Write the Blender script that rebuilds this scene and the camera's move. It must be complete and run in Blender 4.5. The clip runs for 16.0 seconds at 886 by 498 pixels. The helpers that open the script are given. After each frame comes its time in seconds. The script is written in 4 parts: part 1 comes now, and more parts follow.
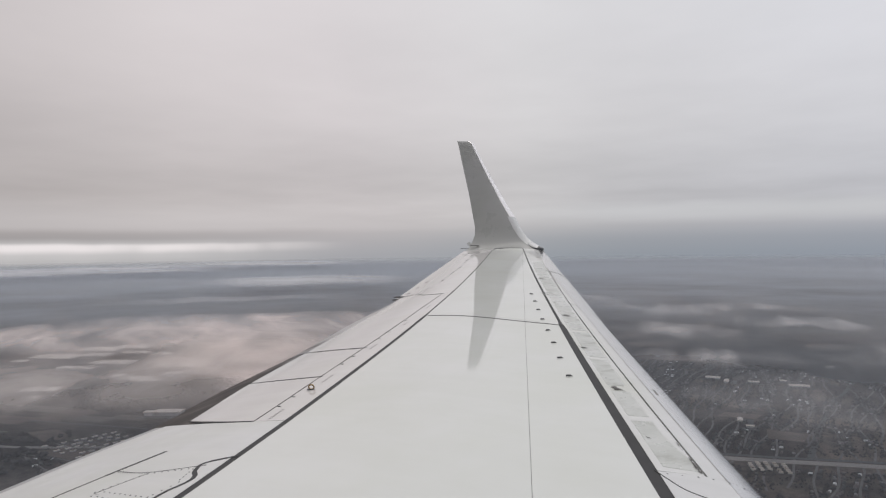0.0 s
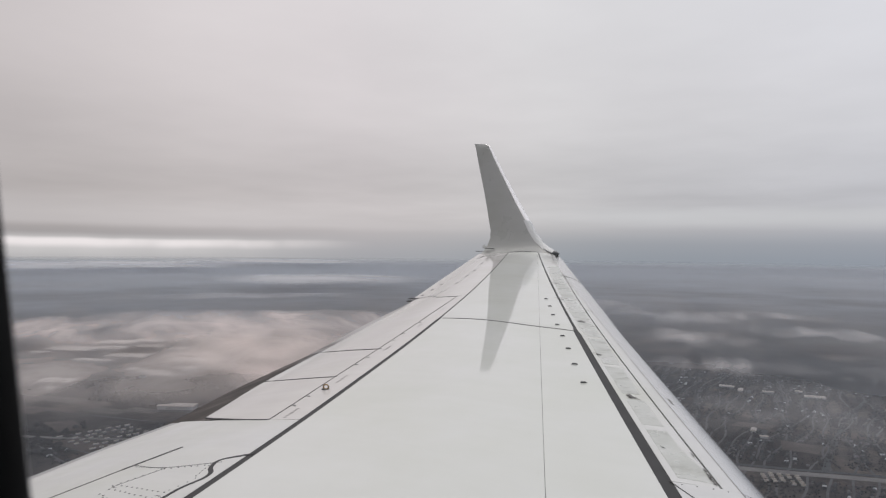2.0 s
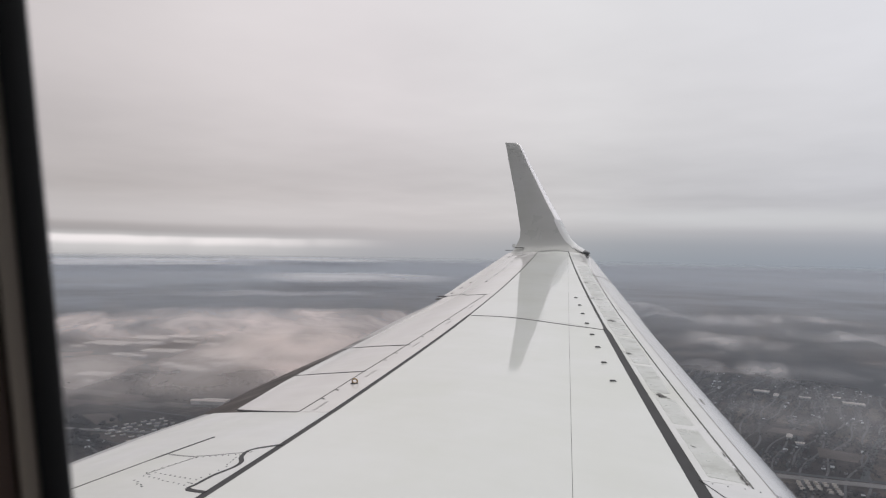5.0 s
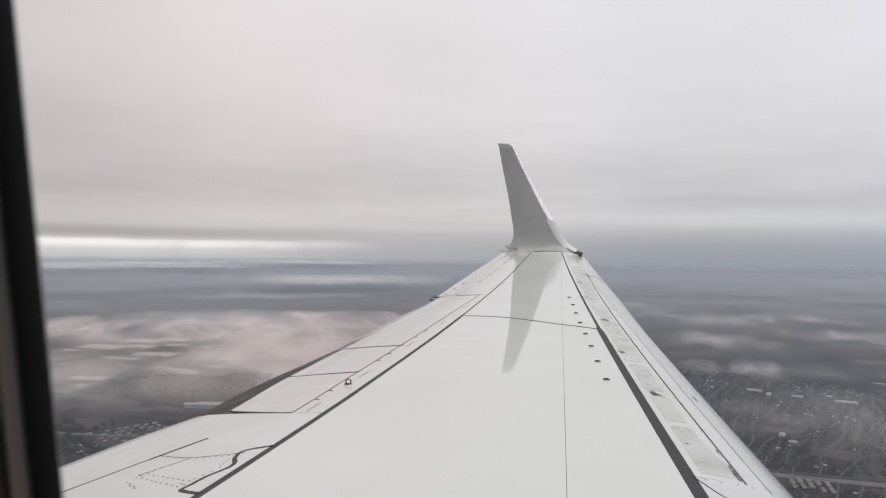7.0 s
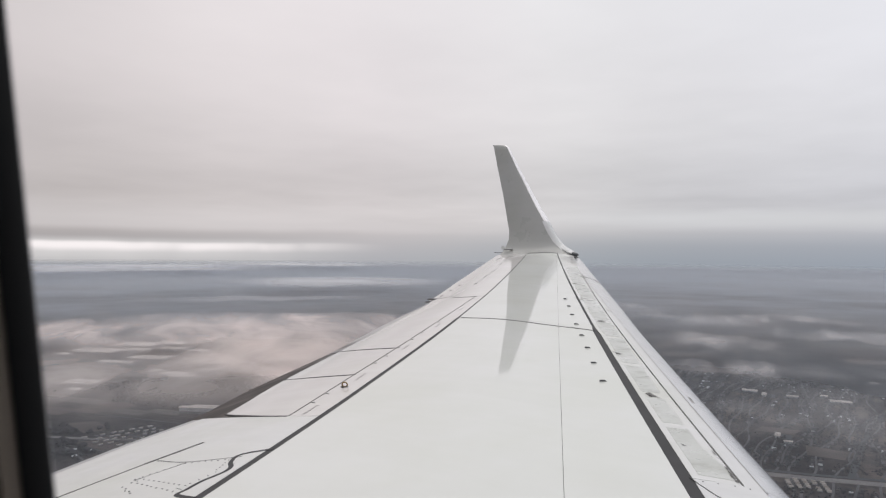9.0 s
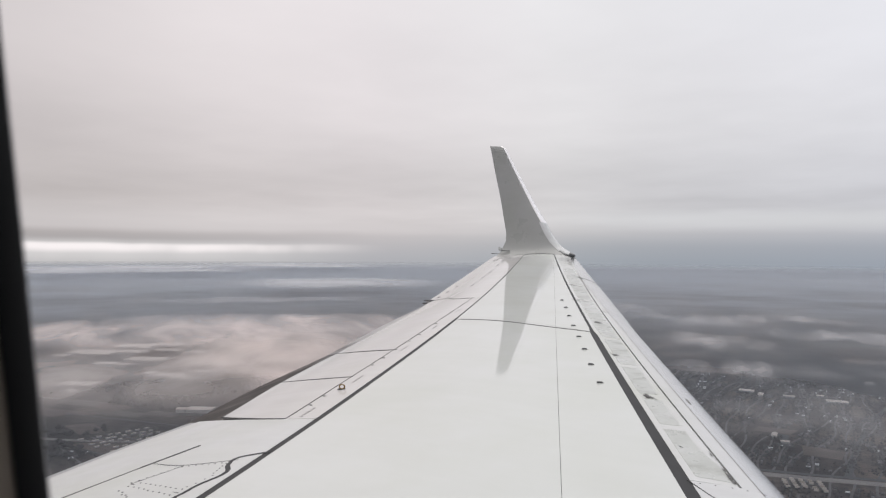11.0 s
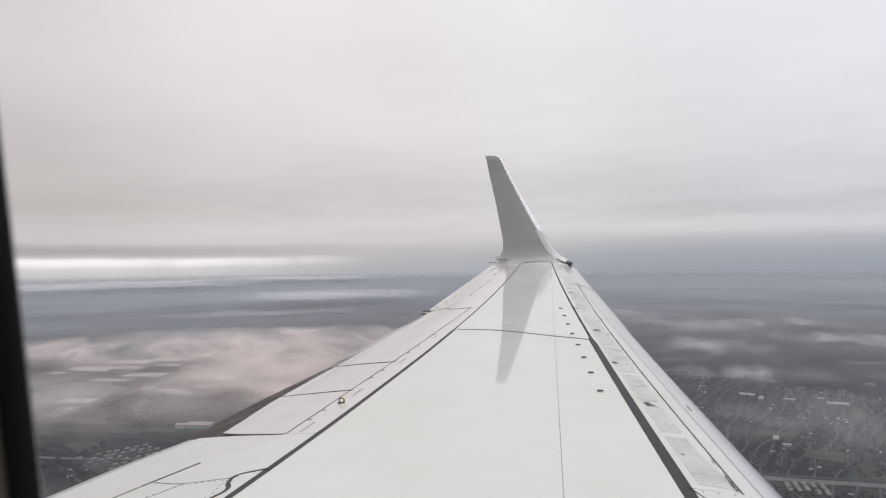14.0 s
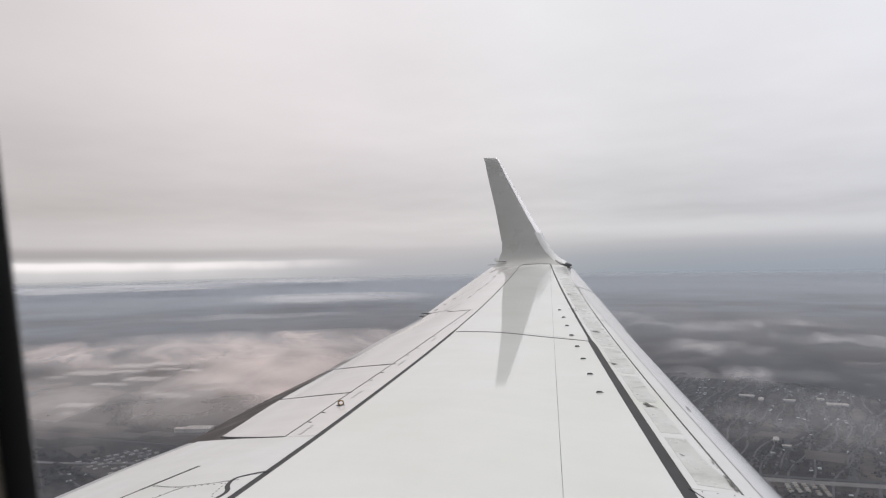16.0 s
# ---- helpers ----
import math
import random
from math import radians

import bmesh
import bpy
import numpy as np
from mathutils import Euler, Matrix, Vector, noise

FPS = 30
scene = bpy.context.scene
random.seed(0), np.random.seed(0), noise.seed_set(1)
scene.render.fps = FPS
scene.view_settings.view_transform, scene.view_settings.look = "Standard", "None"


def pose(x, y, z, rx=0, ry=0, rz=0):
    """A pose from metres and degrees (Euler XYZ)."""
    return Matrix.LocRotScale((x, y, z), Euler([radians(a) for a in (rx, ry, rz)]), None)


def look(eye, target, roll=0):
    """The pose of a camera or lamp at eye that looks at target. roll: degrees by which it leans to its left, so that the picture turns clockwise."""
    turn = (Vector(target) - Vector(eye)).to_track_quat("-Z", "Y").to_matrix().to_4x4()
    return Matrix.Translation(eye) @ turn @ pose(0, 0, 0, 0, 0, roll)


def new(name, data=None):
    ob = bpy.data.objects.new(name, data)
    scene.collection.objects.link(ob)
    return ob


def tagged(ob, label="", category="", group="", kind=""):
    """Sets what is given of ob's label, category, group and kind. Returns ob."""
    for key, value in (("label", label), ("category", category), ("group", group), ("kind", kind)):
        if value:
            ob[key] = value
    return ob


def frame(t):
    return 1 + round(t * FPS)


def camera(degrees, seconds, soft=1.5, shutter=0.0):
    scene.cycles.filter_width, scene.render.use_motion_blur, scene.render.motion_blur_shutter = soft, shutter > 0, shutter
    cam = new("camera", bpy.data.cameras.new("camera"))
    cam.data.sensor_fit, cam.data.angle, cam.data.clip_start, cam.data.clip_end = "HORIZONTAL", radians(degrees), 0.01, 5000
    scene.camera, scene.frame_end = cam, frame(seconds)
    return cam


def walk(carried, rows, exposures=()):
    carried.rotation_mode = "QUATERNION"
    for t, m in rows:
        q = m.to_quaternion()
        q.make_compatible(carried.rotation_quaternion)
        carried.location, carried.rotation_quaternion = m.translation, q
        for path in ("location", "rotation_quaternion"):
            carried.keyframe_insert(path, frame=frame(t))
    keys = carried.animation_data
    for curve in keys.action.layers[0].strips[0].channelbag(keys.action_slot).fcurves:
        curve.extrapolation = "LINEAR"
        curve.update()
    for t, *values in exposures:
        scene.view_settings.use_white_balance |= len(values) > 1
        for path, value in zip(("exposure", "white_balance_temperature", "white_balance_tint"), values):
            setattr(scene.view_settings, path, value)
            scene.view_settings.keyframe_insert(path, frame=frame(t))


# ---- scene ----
cam = camera(68.0, 16.0, 1.2)
# a phone lens, 3.5 mm across, set on the wing
cam.data.dof.use_dof, cam.data.dof.focus_distance, cam.data.dof.aperture_fstop = True, 9.0, 7.6
PATH = [
    (0, (-0.0061, 0.0243, 0.0108), (-5.234, 8.549, 0.002), -0.70),
    (0.5, (-0.0093, 0.0175, 0.0166), (-5.193, 8.569, -0.005), -0.41),
    (1, (-0.0122, 0.0108, 0.0216), (-5.194, 8.563, -0.000), -0.05),
    (1.5, (-0.0145, 0.0046, 0.0253), (-5.267, 8.514, 0.013), 0.23),
    (2, (-0.0171, -0.0002, 0.0275), (-5.428, 8.409, 0.041), 0.58),
    (2.5, (-0.0175, -0.0018, 0.0272), (-5.596, 8.296, 0.063), 0.78),
    (3, (-0.0154, -0.0030, 0.0236), (-5.735, 8.199, 0.061), 0.86),
    (3.5, (-0.0126, -0.0027, 0.0174), (-5.816, 8.142, 0.041), 0.93),
    (4, (-0.0111, -0.0021, 0.0105), (-5.829, 8.132, 0.016), 1.04),
    (6.5, (-0.0054, -0.0018, -0.0140), (-5.723, 8.207, 0.006), 0.81),
    (7, (-0.0054, -0.0010, -0.0159), (-5.712, 8.215, 0.011), 0.70),
    (7.5, (-0.0048, -0.0012, -0.0158), (-5.704, 8.221, 0.011), 0.67),
    (8, (-0.0056, -0.0009, -0.0146), (-5.689, 8.233, 0.016), 0.58),
    (8.5, (-0.0079, -0.0001, -0.0131), (-5.675, 8.243, 0.028), 0.56),
    (9, (-0.0100, 0.0012, -0.0113), (-5.661, 8.254, 0.042), 0.48),
    (9.5, (-0.0112, 0.0016, -0.0092), (-5.653, 8.260, 0.058), 0.46),
    (12, (-0.0115, 0.0015, 0.0011), (-5.600, 8.294, 0.074), 0.26),
    (12.5, (-0.0113, 0.0012, 0.0035), (-5.597, 8.294, 0.117), 0.11),
    (13, (-0.0109, 0.0010, 0.0063), (-5.597, 8.293, 0.163), -0.25),
    (13.5, (-0.0103, 0.0009, 0.0086), (-5.594, 8.294, 0.197), -0.56),
    (14, (-0.0107, 0.0012, 0.0097), (-5.586, 8.299, 0.222), -0.76),
    (14.5, (-0.0110, 0.0014, 0.0091), (-5.582, 8.301, 0.236), -0.84),
    (15, (-0.0101, 0.0017, 0.0075), (-5.571, 8.308, 0.252), -0.94),
    (15.5, (-0.0087, 0.0016, 0.0058), (-5.570, 8.308, 0.260), -1.00),
    (16, (-0.0074, 0.0010, 0.0040), (-5.570, 8.307, 0.256), -1.00),
]
walk(cam, [(t, look(e, g, r)) for t, e, g, r in PATH], [(0, -0.2), (2.5, -0.18), (4.2, -0.14), (6.5, -0.06), (9, 0.0), (16, 0.02)])

# ---- world, sun ----
world = bpy.data.worlds.new("overcast_sky")
scene.world = world
world.use_nodes = True
wt = world.node_tree
wt.nodes.clear()


def wnode(kind, **sets):
    n = wt.nodes.new(kind)
    for k, v in sets.items():
        n.inputs[int(k[1:])].default_value = v
    return n


def wmath(op, a, b=None, c=None):
    n = wt.nodes.new("ShaderNodeMath")
    n.operation = op
    for i, v in enumerate((a, b, c)):
        if v is None:
            continue
        if isinstance(v, (int, float)):
            n.inputs[i].default_value = v
        else:
            wt.links.new(v, n.inputs[i])
    return n.outputs[0]


def wramp(fac, stops):
    n = wt.nodes.new("ShaderNodeValToRGB")
    el = n.color_ramp.elements
    while len(el) < len(stops):
        el.new(0.5)
    for e, (p, c) in zip(el, stops):
        e.position, e.color = p, (*c, 1) if len(c) == 3 else c
    wt.links.new(fac, n.inputs[0])
    return n.outputs[0]


def wmix(kind, fac, a, b):
    n = wt.nodes.new("ShaderNodeMix")
    n.data_type, n.blend_type = "RGBA", kind
    for sock, v in ((n.inputs[0], fac), (n.inputs[6], a), (n.inputs[7], b)):
        if isinstance(v, (int, float)):
            sock.default_value = v
        elif isinstance(v, tuple):
            sock.default_value = (*v, 1)
        else:
            wt.links.new(v, sock)
    return n.outputs[2]


def wsmooth(value, lo, hi):
    n = wt.nodes.new("ShaderNodeMapRange")
    n.interpolation_type = "SMOOTHSTEP"
    wt.links.new(value, n.inputs[0])
    n.inputs[1].default_value, n.inputs[2].default_value = lo, hi
    return n.outputs[0]


SUN_ELEV, SUN_AZ = 68.0, 62.0        # degrees; azimuth from +y towards -x
co = wt.nodes.new("ShaderNodeTexCoord").outputs["Generated"]
sep = wt.nodes.new("ShaderNodeSeparateXYZ")
wt.links.new(co, sep.inputs[0])
dx, dy, dz = sep.outputs
# the stratus deck overhead, thinned by height above the horizon
height = wmath("MULTIPLY_ADD", dz, 1 / 1.1, 0.1 / 1.1)
deck = wramp(height, [(0.0, (0.36, 0.385, 0.415)), (0.080, (0.395, 0.42, 0.45)), (0.10, (0.45, 0.46, 0.48)), (0.118, (0.52, 0.515, 0.525)),
                      (0.14, (0.59, 0.58, 0.585)), (0.20, (0.63, 0.62, 0.625)), (0.30, (0.71, 0.70, 0.71)),
                      (0.44, (0.765, 0.76, 0.775)), (0.62, (0.80, 0.80, 0.815)), (1.0, (0.86, 0.86, 0.875))])
up_z = wmath("ADD", wmath("MAXIMUM", dz, 0.0), 0.07)
flat = wt.nodes.new("ShaderNodeCombineXYZ")
wt.links.new(wmath("DIVIDE", dx, up_z), flat.inputs[0])
wt.links.new(wmath("DIVIDE", dy, up_z), flat.inputs[1])
wide = wnode("ShaderNodeTexNoise", _2=0.32, _3=3.0, _4=0.5)
wt.links.new(flat.outputs[0], wide.inputs[0])
fine = wnode("ShaderNodeTexNoise", _2=1.1, _3=4.0, _4=0.55)
wt.links.new(flat.outputs[0], fine.inputs[0])
lump = wmath("ADD", wmath("MULTIPLY", wmath("SUBTRACT", wide.outputs[0], 0.5), 0.50),
             wmath("MULTIPLY", wmath("SUBTRACT", fine.outputs[0], 0.5), 0.17))
lump = wmath("MULTIPLY", lump, wsmooth(dz, 0.012, 0.06))
gain = wmath("ADD", lump, 1.0)
grey = wt.nodes.new("ShaderNodeCombineXYZ")
for i in range(3):
    wt.links.new(gain, grey.inputs[i])
sky = wmix("MULTIPLY", 1.0, deck, grey.outputs[0])
# warm towards the tail, cool towards the nose
side = wmath("ADD", wmath("MULTIPLY", dx, 0.5), 0.5)
tint = wramp(side, [(0.0, (0.76, 0.715, 0.705)), (0.05, (0.775, 0.725, 0.712)), (0.10, (0.88, 0.828, 0.818)), (0.18, (0.99, 0.940, 0.938)), (0.30, (1.0, 0.99, 0.99)), (0.5, (0.99, 1.0, 1.035)), (1.0, (1.0, 1.01, 1.05))])
sky = wmix("MULTIPLY", 1.0, sky, tint)
# a bank of grey rain cloud low over the horizon, towards the nose
rain = wmath("MULTIPLY", wsmooth(dz, 0.042, 0.008), wsmooth(dx, -0.68, -0.30))
sky = wmix("MULTIPLY", wmath("MULTIPLY", rain, 1.0), sky, (0.84, 0.862, 0.885))
dull = wmath("MULTIPLY", wsmooth(dz, 0.20, 0.07), wsmooth(dx, -0.55, -0.20))
sky = wmix("MULTIPLY", dull, sky, (0.90, 0.905, 0.92))
# a long pale streak in that bank, towards the nose
streak_z = wmath("ADD", dz, wmath("MULTIPLY", dx, 0.012))
streak = wmath("MULTIPLY", wmath("MULTIPLY", wsmooth(streak_z, 0.026, 0.046), wsmooth(streak_z, 0.068, 0.050)), wsmooth(dx, -0.50, -0.25))
sky = wmix("MIX", wmath("MULTIPLY", streak, 0.55), sky, (0.62, 0.625, 0.64))
# unseen low sky behind the aircraft, dimmed to shade the winglet's inner face
low_back = wmath("MULTIPLY", wmath("MULTIPLY", wsmooth(dy, 0.30, -0.30), wsmooth(dz, 0.80, 0.30)), wsmooth(dx, 0.70, 0.30))
back = wmath("SUBTRACT", 1.0, wmath("MULTIPLY", low_back, 0.62))
dim = wt.nodes.new("ShaderNodeCombineXYZ")
for i in range(3):
    wt.links.new(back, dim.inputs[i])
sky = wmix("MULTIPLY", 1.0, sky, dim.outputs[0])
# the open strip of bright sky under the deck, towards the tail
wob = wnode("ShaderNodeTexNoise", _2=5.0, _3=3.0, _4=0.5)
wt.links.new(co, wob.inputs[0])
strip_z = wmath("ADD", dz, wmath("MULTIPLY", wmath("SUBTRACT", wob.outputs[0], 0.5), 0.014))
glow = wnode("ShaderNodeTexNoise", _2=9.0, _3=3.0, _4=0.5)
wt.links.new(co, glow.inputs[0])
open_side = wsmooth(dx, -0.62, -0.84)
veil = wmath("MULTIPLY", wmath("MULTIPLY", wsmooth(strip_z, -0.034, 0.000), wsmooth(strip_z, 0.021, 0.008)), open_side)
sky = wmix("MIX", wmath("MULTIPLY", veil, wmath("ADD", wmath("MULTIPLY", glow.outputs[0], 0.5), 0.45)), sky, (0.70, 0.68, 0.68))
pale = wmath("MULTIPLY", wmath("MULTIPLY", wsmooth(strip_z, 0.024, 0.036), wsmooth(strip_z, 0.085, 0.045)), wsmooth(dx, -0.40, -0.75))
sky = wmix("MIX", wmath("MULTIPLY", pale, 0.45), sky, (0.67, 0.635, 0.642))
core = wmath("MULTIPLY", wmath("MULTIPLY", wsmooth(strip_z, -0.004, 0.006), wsmooth(strip_z, 0.014, 0.0085)), open_side)
sky = wmix("MIX", wmath("MULTIPLY", core, wsmooth(glow.outputs[0], 0.05, 0.55)), sky, (0.87, 0.82, 0.825))
bg_cloud = wnode("ShaderNodeBackground", _1=1.14)
wt.links.new(sky, bg_cloud.inputs[0])
blue = wt.nodes.new("ShaderNodeTexSky")
blue.sky_type, blue.sun_disc = "NISHITA", False
blue.sun_elevation, blue.sun_rotation = radians(SUN_ELEV), radians(-SUN_AZ)
bg_blue = wnode("ShaderNodeBackground", _1=0.05)
wt.links.new(blue.outputs[0], bg_blue.inputs[0])
both = wnode("ShaderNodeMixShader", _0=0.94)
wt.links.new(bg_blue.outputs[0], both.inputs[1])
wt.links.new(bg_cloud.outputs[0], both.inputs[2])
wt.links.new(both.outputs[0], wt.nodes.new("ShaderNodeOutputWorld").inputs[0])

sun = new("sun", bpy.data.lights.new("sun", "SUN"))
sun.data.energy, sun.data.angle, sun.data.color = 0.6, radians(40), (1.0, 0.95, 0.9)
ce, se = math.cos(radians(SUN_ELEV)), math.sin(radians(SUN_ELEV))
sun.matrix_world = look((-40 * math.sin(radians(SUN_AZ)) * ce, 40 * math.cos(radians(SUN_AZ)) * ce, 40 * se), (0, 0, 0))

# ---- materials ----


def mat(name):
    m = bpy.data.materials.new(name)
    m.use_nodes = True
    nt = m.node_tree
    b = nt.nodes["Principled BSDF"]
    return m, nt, b


def noise_ramp(nt, coord, scale, stops, detail=4.0, rough=0.55, stretch=(1, 1, 1)):
    mp = nt.nodes.new("ShaderNodeMapping")
    mp.inputs["Scale"].default_value = stretch
    nt.links.new(coord, mp.inputs[0])
    n = nt.nodes.new("ShaderNodeTexNoise")
    n.inputs["Scale"].default_value, n.inputs["Detail"].default_value, n.inputs["Roughness"].default_value = scale, detail, rough
    nt.links.new(mp.outputs[0], n.inputs[0])
    r = nt.nodes.new("ShaderNodeValToRGB")
    el = r.color_ramp.elements
    while len(el) < len(stops):
        el.new(0.5)
    for e, (p, c) in zip(el, stops):
        e.position, e.color = p, (*c, 1)
    nt.links.new(n.outputs[0], r.inputs[0])
    return r.outputs[0]


def blend(nt, kind, fac, a, b):
    n = nt.nodes.new("ShaderNodeMix")
    n.data_type, n.blend_type = "RGBA", kind
    for sock, v in ((n.inputs[0], fac), (n.inputs[6], a), (n.inputs[7], b)):
        if isinstance(v, (int, float)):
            sock.default_value = v
        elif isinstance(v, tuple):
            sock.default_value = (*v, 1)
        else:
            nt.links.new(v, sock)
    return n.outputs[2]


def bump(nt, b, coord, scale, strength, dist=0.002):
    n = nt.nodes.new("ShaderNodeTexNoise")
    n.inputs["Scale"].default_value, n.inputs["Detail"].default_value = scale, 3.0
    nt.links.new(coord, n.inputs[0])
    k = nt.nodes.new("ShaderNodeBump")
    k.inputs["Strength"].default_value, k.inputs["Distance"].default_value = strength, dist
    nt.links.new(n.outputs[0], k.inputs["Height"])
    nt.links.new(k.outputs[0], b.inputs["Normal"])


def object_coord(nt):
    return nt.nodes.new("ShaderNodeTexCoord").outputs["Object"]


def paint(name, colour, rough=0.12, dirt=0.06, streak=0.05, coat=0.0, gloss=0.5):
    """Aircraft paint: a faint blotch, chordwise streaks of grime, gloss that varies a little."""
    m, nt, b = mat(name)
    co = object_coord(nt)
    blot = noise_ramp(nt, co, 0.9, [(0.35, (1 - dirt, 1 - dirt * 0.9, 1 - dirt * 1.5)), (0.65, (1, 1, 1))])
    strk = noise_ramp(nt, co, 5.0, [(0.38, (1 - streak, 1 - streak, 1 - streak)), (0.62, (1, 1, 1))], 5.0, 0.6, (0.12, 1.6, 1.0))
    c = blend(nt, "MULTIPLY", 1.0, colour, blot)
    c = blend(nt, "MULTIPLY", 1.0, c, strk)
    nt.links.new(c, b.inputs["Base Color"])
    rr = noise_ramp(nt, co, 2.5, [(0.3, (rough * 0.8,) * 3), (0.7, (rough * 1.35,) * 3)])
    nt.links.new(rr, b.inputs["Roughness"])
    b.inputs["Specular IOR Level"].default_value = gloss
    b.inputs["Coat Weight"].default_value = coat
    b.inputs["Coat Roughness"].default_value = 0.05
    return m


def plain(name, colour, rough=0.5, metal=0.0, var=0.12, scale=20.0):
    m, nt, b = mat(name)
    co = object_coord(nt)
    v = noise_ramp(nt, co, scale, [(0.3, (1 - var,) * 3), (0.7, (1, 1, 1))])
    nt.links.new(blend(nt, "MULTIPLY", 1.0, colour, v), b.inputs["Base Color"])
    b.inputs["Roughness"].default_value, b.inputs["Metallic"].default_value = rough, metal
    return m


WHITE = paint("white_wing_paint", (0.685, 0.692, 0.665), 0.04, 0.06, 0.012, gloss=0.8)
# faint pink of the warm sky's reflection is mixed into this white
WHITE_TE = paint("sky_pinked_control_surface_paint", (0.67, 0.642, 0.63), 0.06, 0.05, 0.03, gloss=0.7)
SLAT = paint("white_slat_paint", (0.645, 0.643, 0.638), 0.14, 0.05, 0.04)


def bay_mat():
    """Bare grey-green primer behind the slats, rubbed pale in places and streaked with old grease."""
    m, nt, b = mat("weathered_bay_primer")
    co = object_coord(nt)
    c = noise_ramp(nt, co, 2.2, [(0.30, (0.455, 0.465, 0.435)), (0.50, (0.54, 0.55, 0.52)), (0.64, (0.60, 0.605, 0.585)), (0.78, (0.65, 0.65, 0.64))], 5.0, 0.6)
    c = blend(nt, "MULTIPLY", 1.0, c, noise_ramp(nt, co, 7.0, [(0.34, (0.76, 0.755, 0.735)), (0.50, (1, 1, 1))], 6.0, 0.65, (1.0, 1.0, 1.0)))
    nt.links.new(c, b.inputs["Base Color"])
    nt.links.new(noise_ramp(nt, co, 5.0, [(0.3, (0.22,) * 3), (0.7, (0.42,) * 3)]), b.inputs["Roughness"])
    bump(nt, b, co, 60.0, 0.15)
    return m


GREY_LE = bay_mat()
GRIMY = paint("grimy_white_paint", (0.675, 0.672, 0.66), 0.12, 0.11, 0.05)
ROOT = paint("dull_white_root_paint", (0.68, 0.672, 0.662), 0.42, 0.07, 0.04, gloss=0.4)
# a white winglet, its shade put into the paint as an even grey
WINGLET = paint("shade_grey_winglet_paint", (0.43, 0.43, 0.42), 0.30, 0.05, 0.03)
WING_EDGE = plain("polished_edge", (0.96, 0.93, 0.93), 0.3, 0.6, 0.05, 4.0)
METAL = plain("bare_aluminium", (0.74, 0.74, 0.745), 0.27, 1.0, 0.06, 5.0)
SEAL = plain("dark_grey_sealant", (0.040, 0.039, 0.041), 0.7, 0.0, 0.25, 6.0)
GAP = plain("dark_panel_gap", (0.035, 0.034, 0.034), 0.6, 0.0, 0.2, 6.0)
STENCIL = plain("faded_grey_stencil", (0.30, 0.29, 0.28), 0.5, 0.0, 0.4, 30.0)
VANE = plain("dark_grey_vane_paint", (0.10, 0.10, 0.10), 0.45)


def grime_mat():
    """Grease that thins out towards its ragged edge."""
    m, nt, b = mat("black_grease_smear")
    co = object_coord(nt)
    b.inputs["Base Color"].default_value = (0.065, 0.06, 0.055, 1)
    b.inputs["Roughness"].default_value = 0.5
    ln = nt.nodes.new("ShaderNodeVectorMath")
    ln.operation = "LENGTH"
    nt.links.new(co, ln.inputs[0])
    n = nt.nodes.new("ShaderNodeTexNoise")
    n.inputs["Scale"].default_value, n.inputs["Detail"].default_value = 3.5, 6.0
    nt.links.new(nt.nodes.new("ShaderNodeNewGeometry").outputs["Position"], n.inputs[0])
    n.inputs["Scale"].default_value = 28.0
    a = nt.nodes.new("ShaderNodeMath")
    a.operation = "SUBTRACT"
    nt.links.new(n.outputs[0], a.inputs[0])
    sc = nt.nodes.new("ShaderNodeMath")
    sc.operation = "MULTIPLY_ADD"
    nt.links.new(ln.outputs["Value"], sc.inputs[0])
    sc.inputs[1].default_value, sc.inputs[2].default_value = 0.30, 0.17
    nt.links.new(sc.outputs[0], a.inputs[1])
    r = nt.nodes.new("ShaderNodeMapRange")
    nt.links.new(a.outputs[0], r.inputs[0])
    r.inputs[1].default_value, r.inputs[2].default_value, r.inputs[4].default_value = 0.0, 0.26, 0.92
    nt.links.new(r.outputs[0], b.inputs["Alpha"])
    return m


GRIME = grime_mat()


def flap_mat():
    """Pale paint, sooted brown behind the engine and clean towards the tip."""
    m, nt, b = mat("sooted_flap_paint")
    co = object_coord(nt)
    sp = nt.nodes.new("ShaderNodeSeparateXYZ")
    nt.links.new(co, sp.inputs[0])
    n = nt.nodes.new("ShaderNodeTexNoise")
    n.inputs["Scale"].default_value, n.inputs["Detail"].default_value = 2.2, 5.0
    nt.links.new(co, n.inputs[0])
    wav = nt.nodes.new("ShaderNodeMath")
    wav.operation = "MULTIPLY_ADD"
    nt.links.new(n.outputs[0], wav.inputs[0])
    wav.inputs[1].default_value = 2.6
    nt.links.new(sp.outputs[1], wav.inputs[2])
    r = nt.nodes.new("ShaderNodeMapRange")
    r.interpolation_type = "SMOOTHSTEP"
    nt.links.new(wav.outputs[0], r.inputs[0])
    r.inputs[1].default_value, r.inputs[2].default_value = 9.0, 6.6
    speck = noise_ramp(nt, co, 2.2, [(0.34, (0.012, 0.009, 0.008)), (0.52, (0.036, 0.028, 0.025)), (0.70, (0.11, 0.094, 0.088))], 6.0, 0.62, (2.4, 0.7, 1.0))
    nt.links.new(blend(nt, "MIX", r.outputs[0], (0.47, 0.455, 0.455), speck), b.inputs["Base Color"])
    b.inputs["Roughness"].default_value, b.inputs["Specular IOR Level"].default_value = 0.6, 0.25
    return m


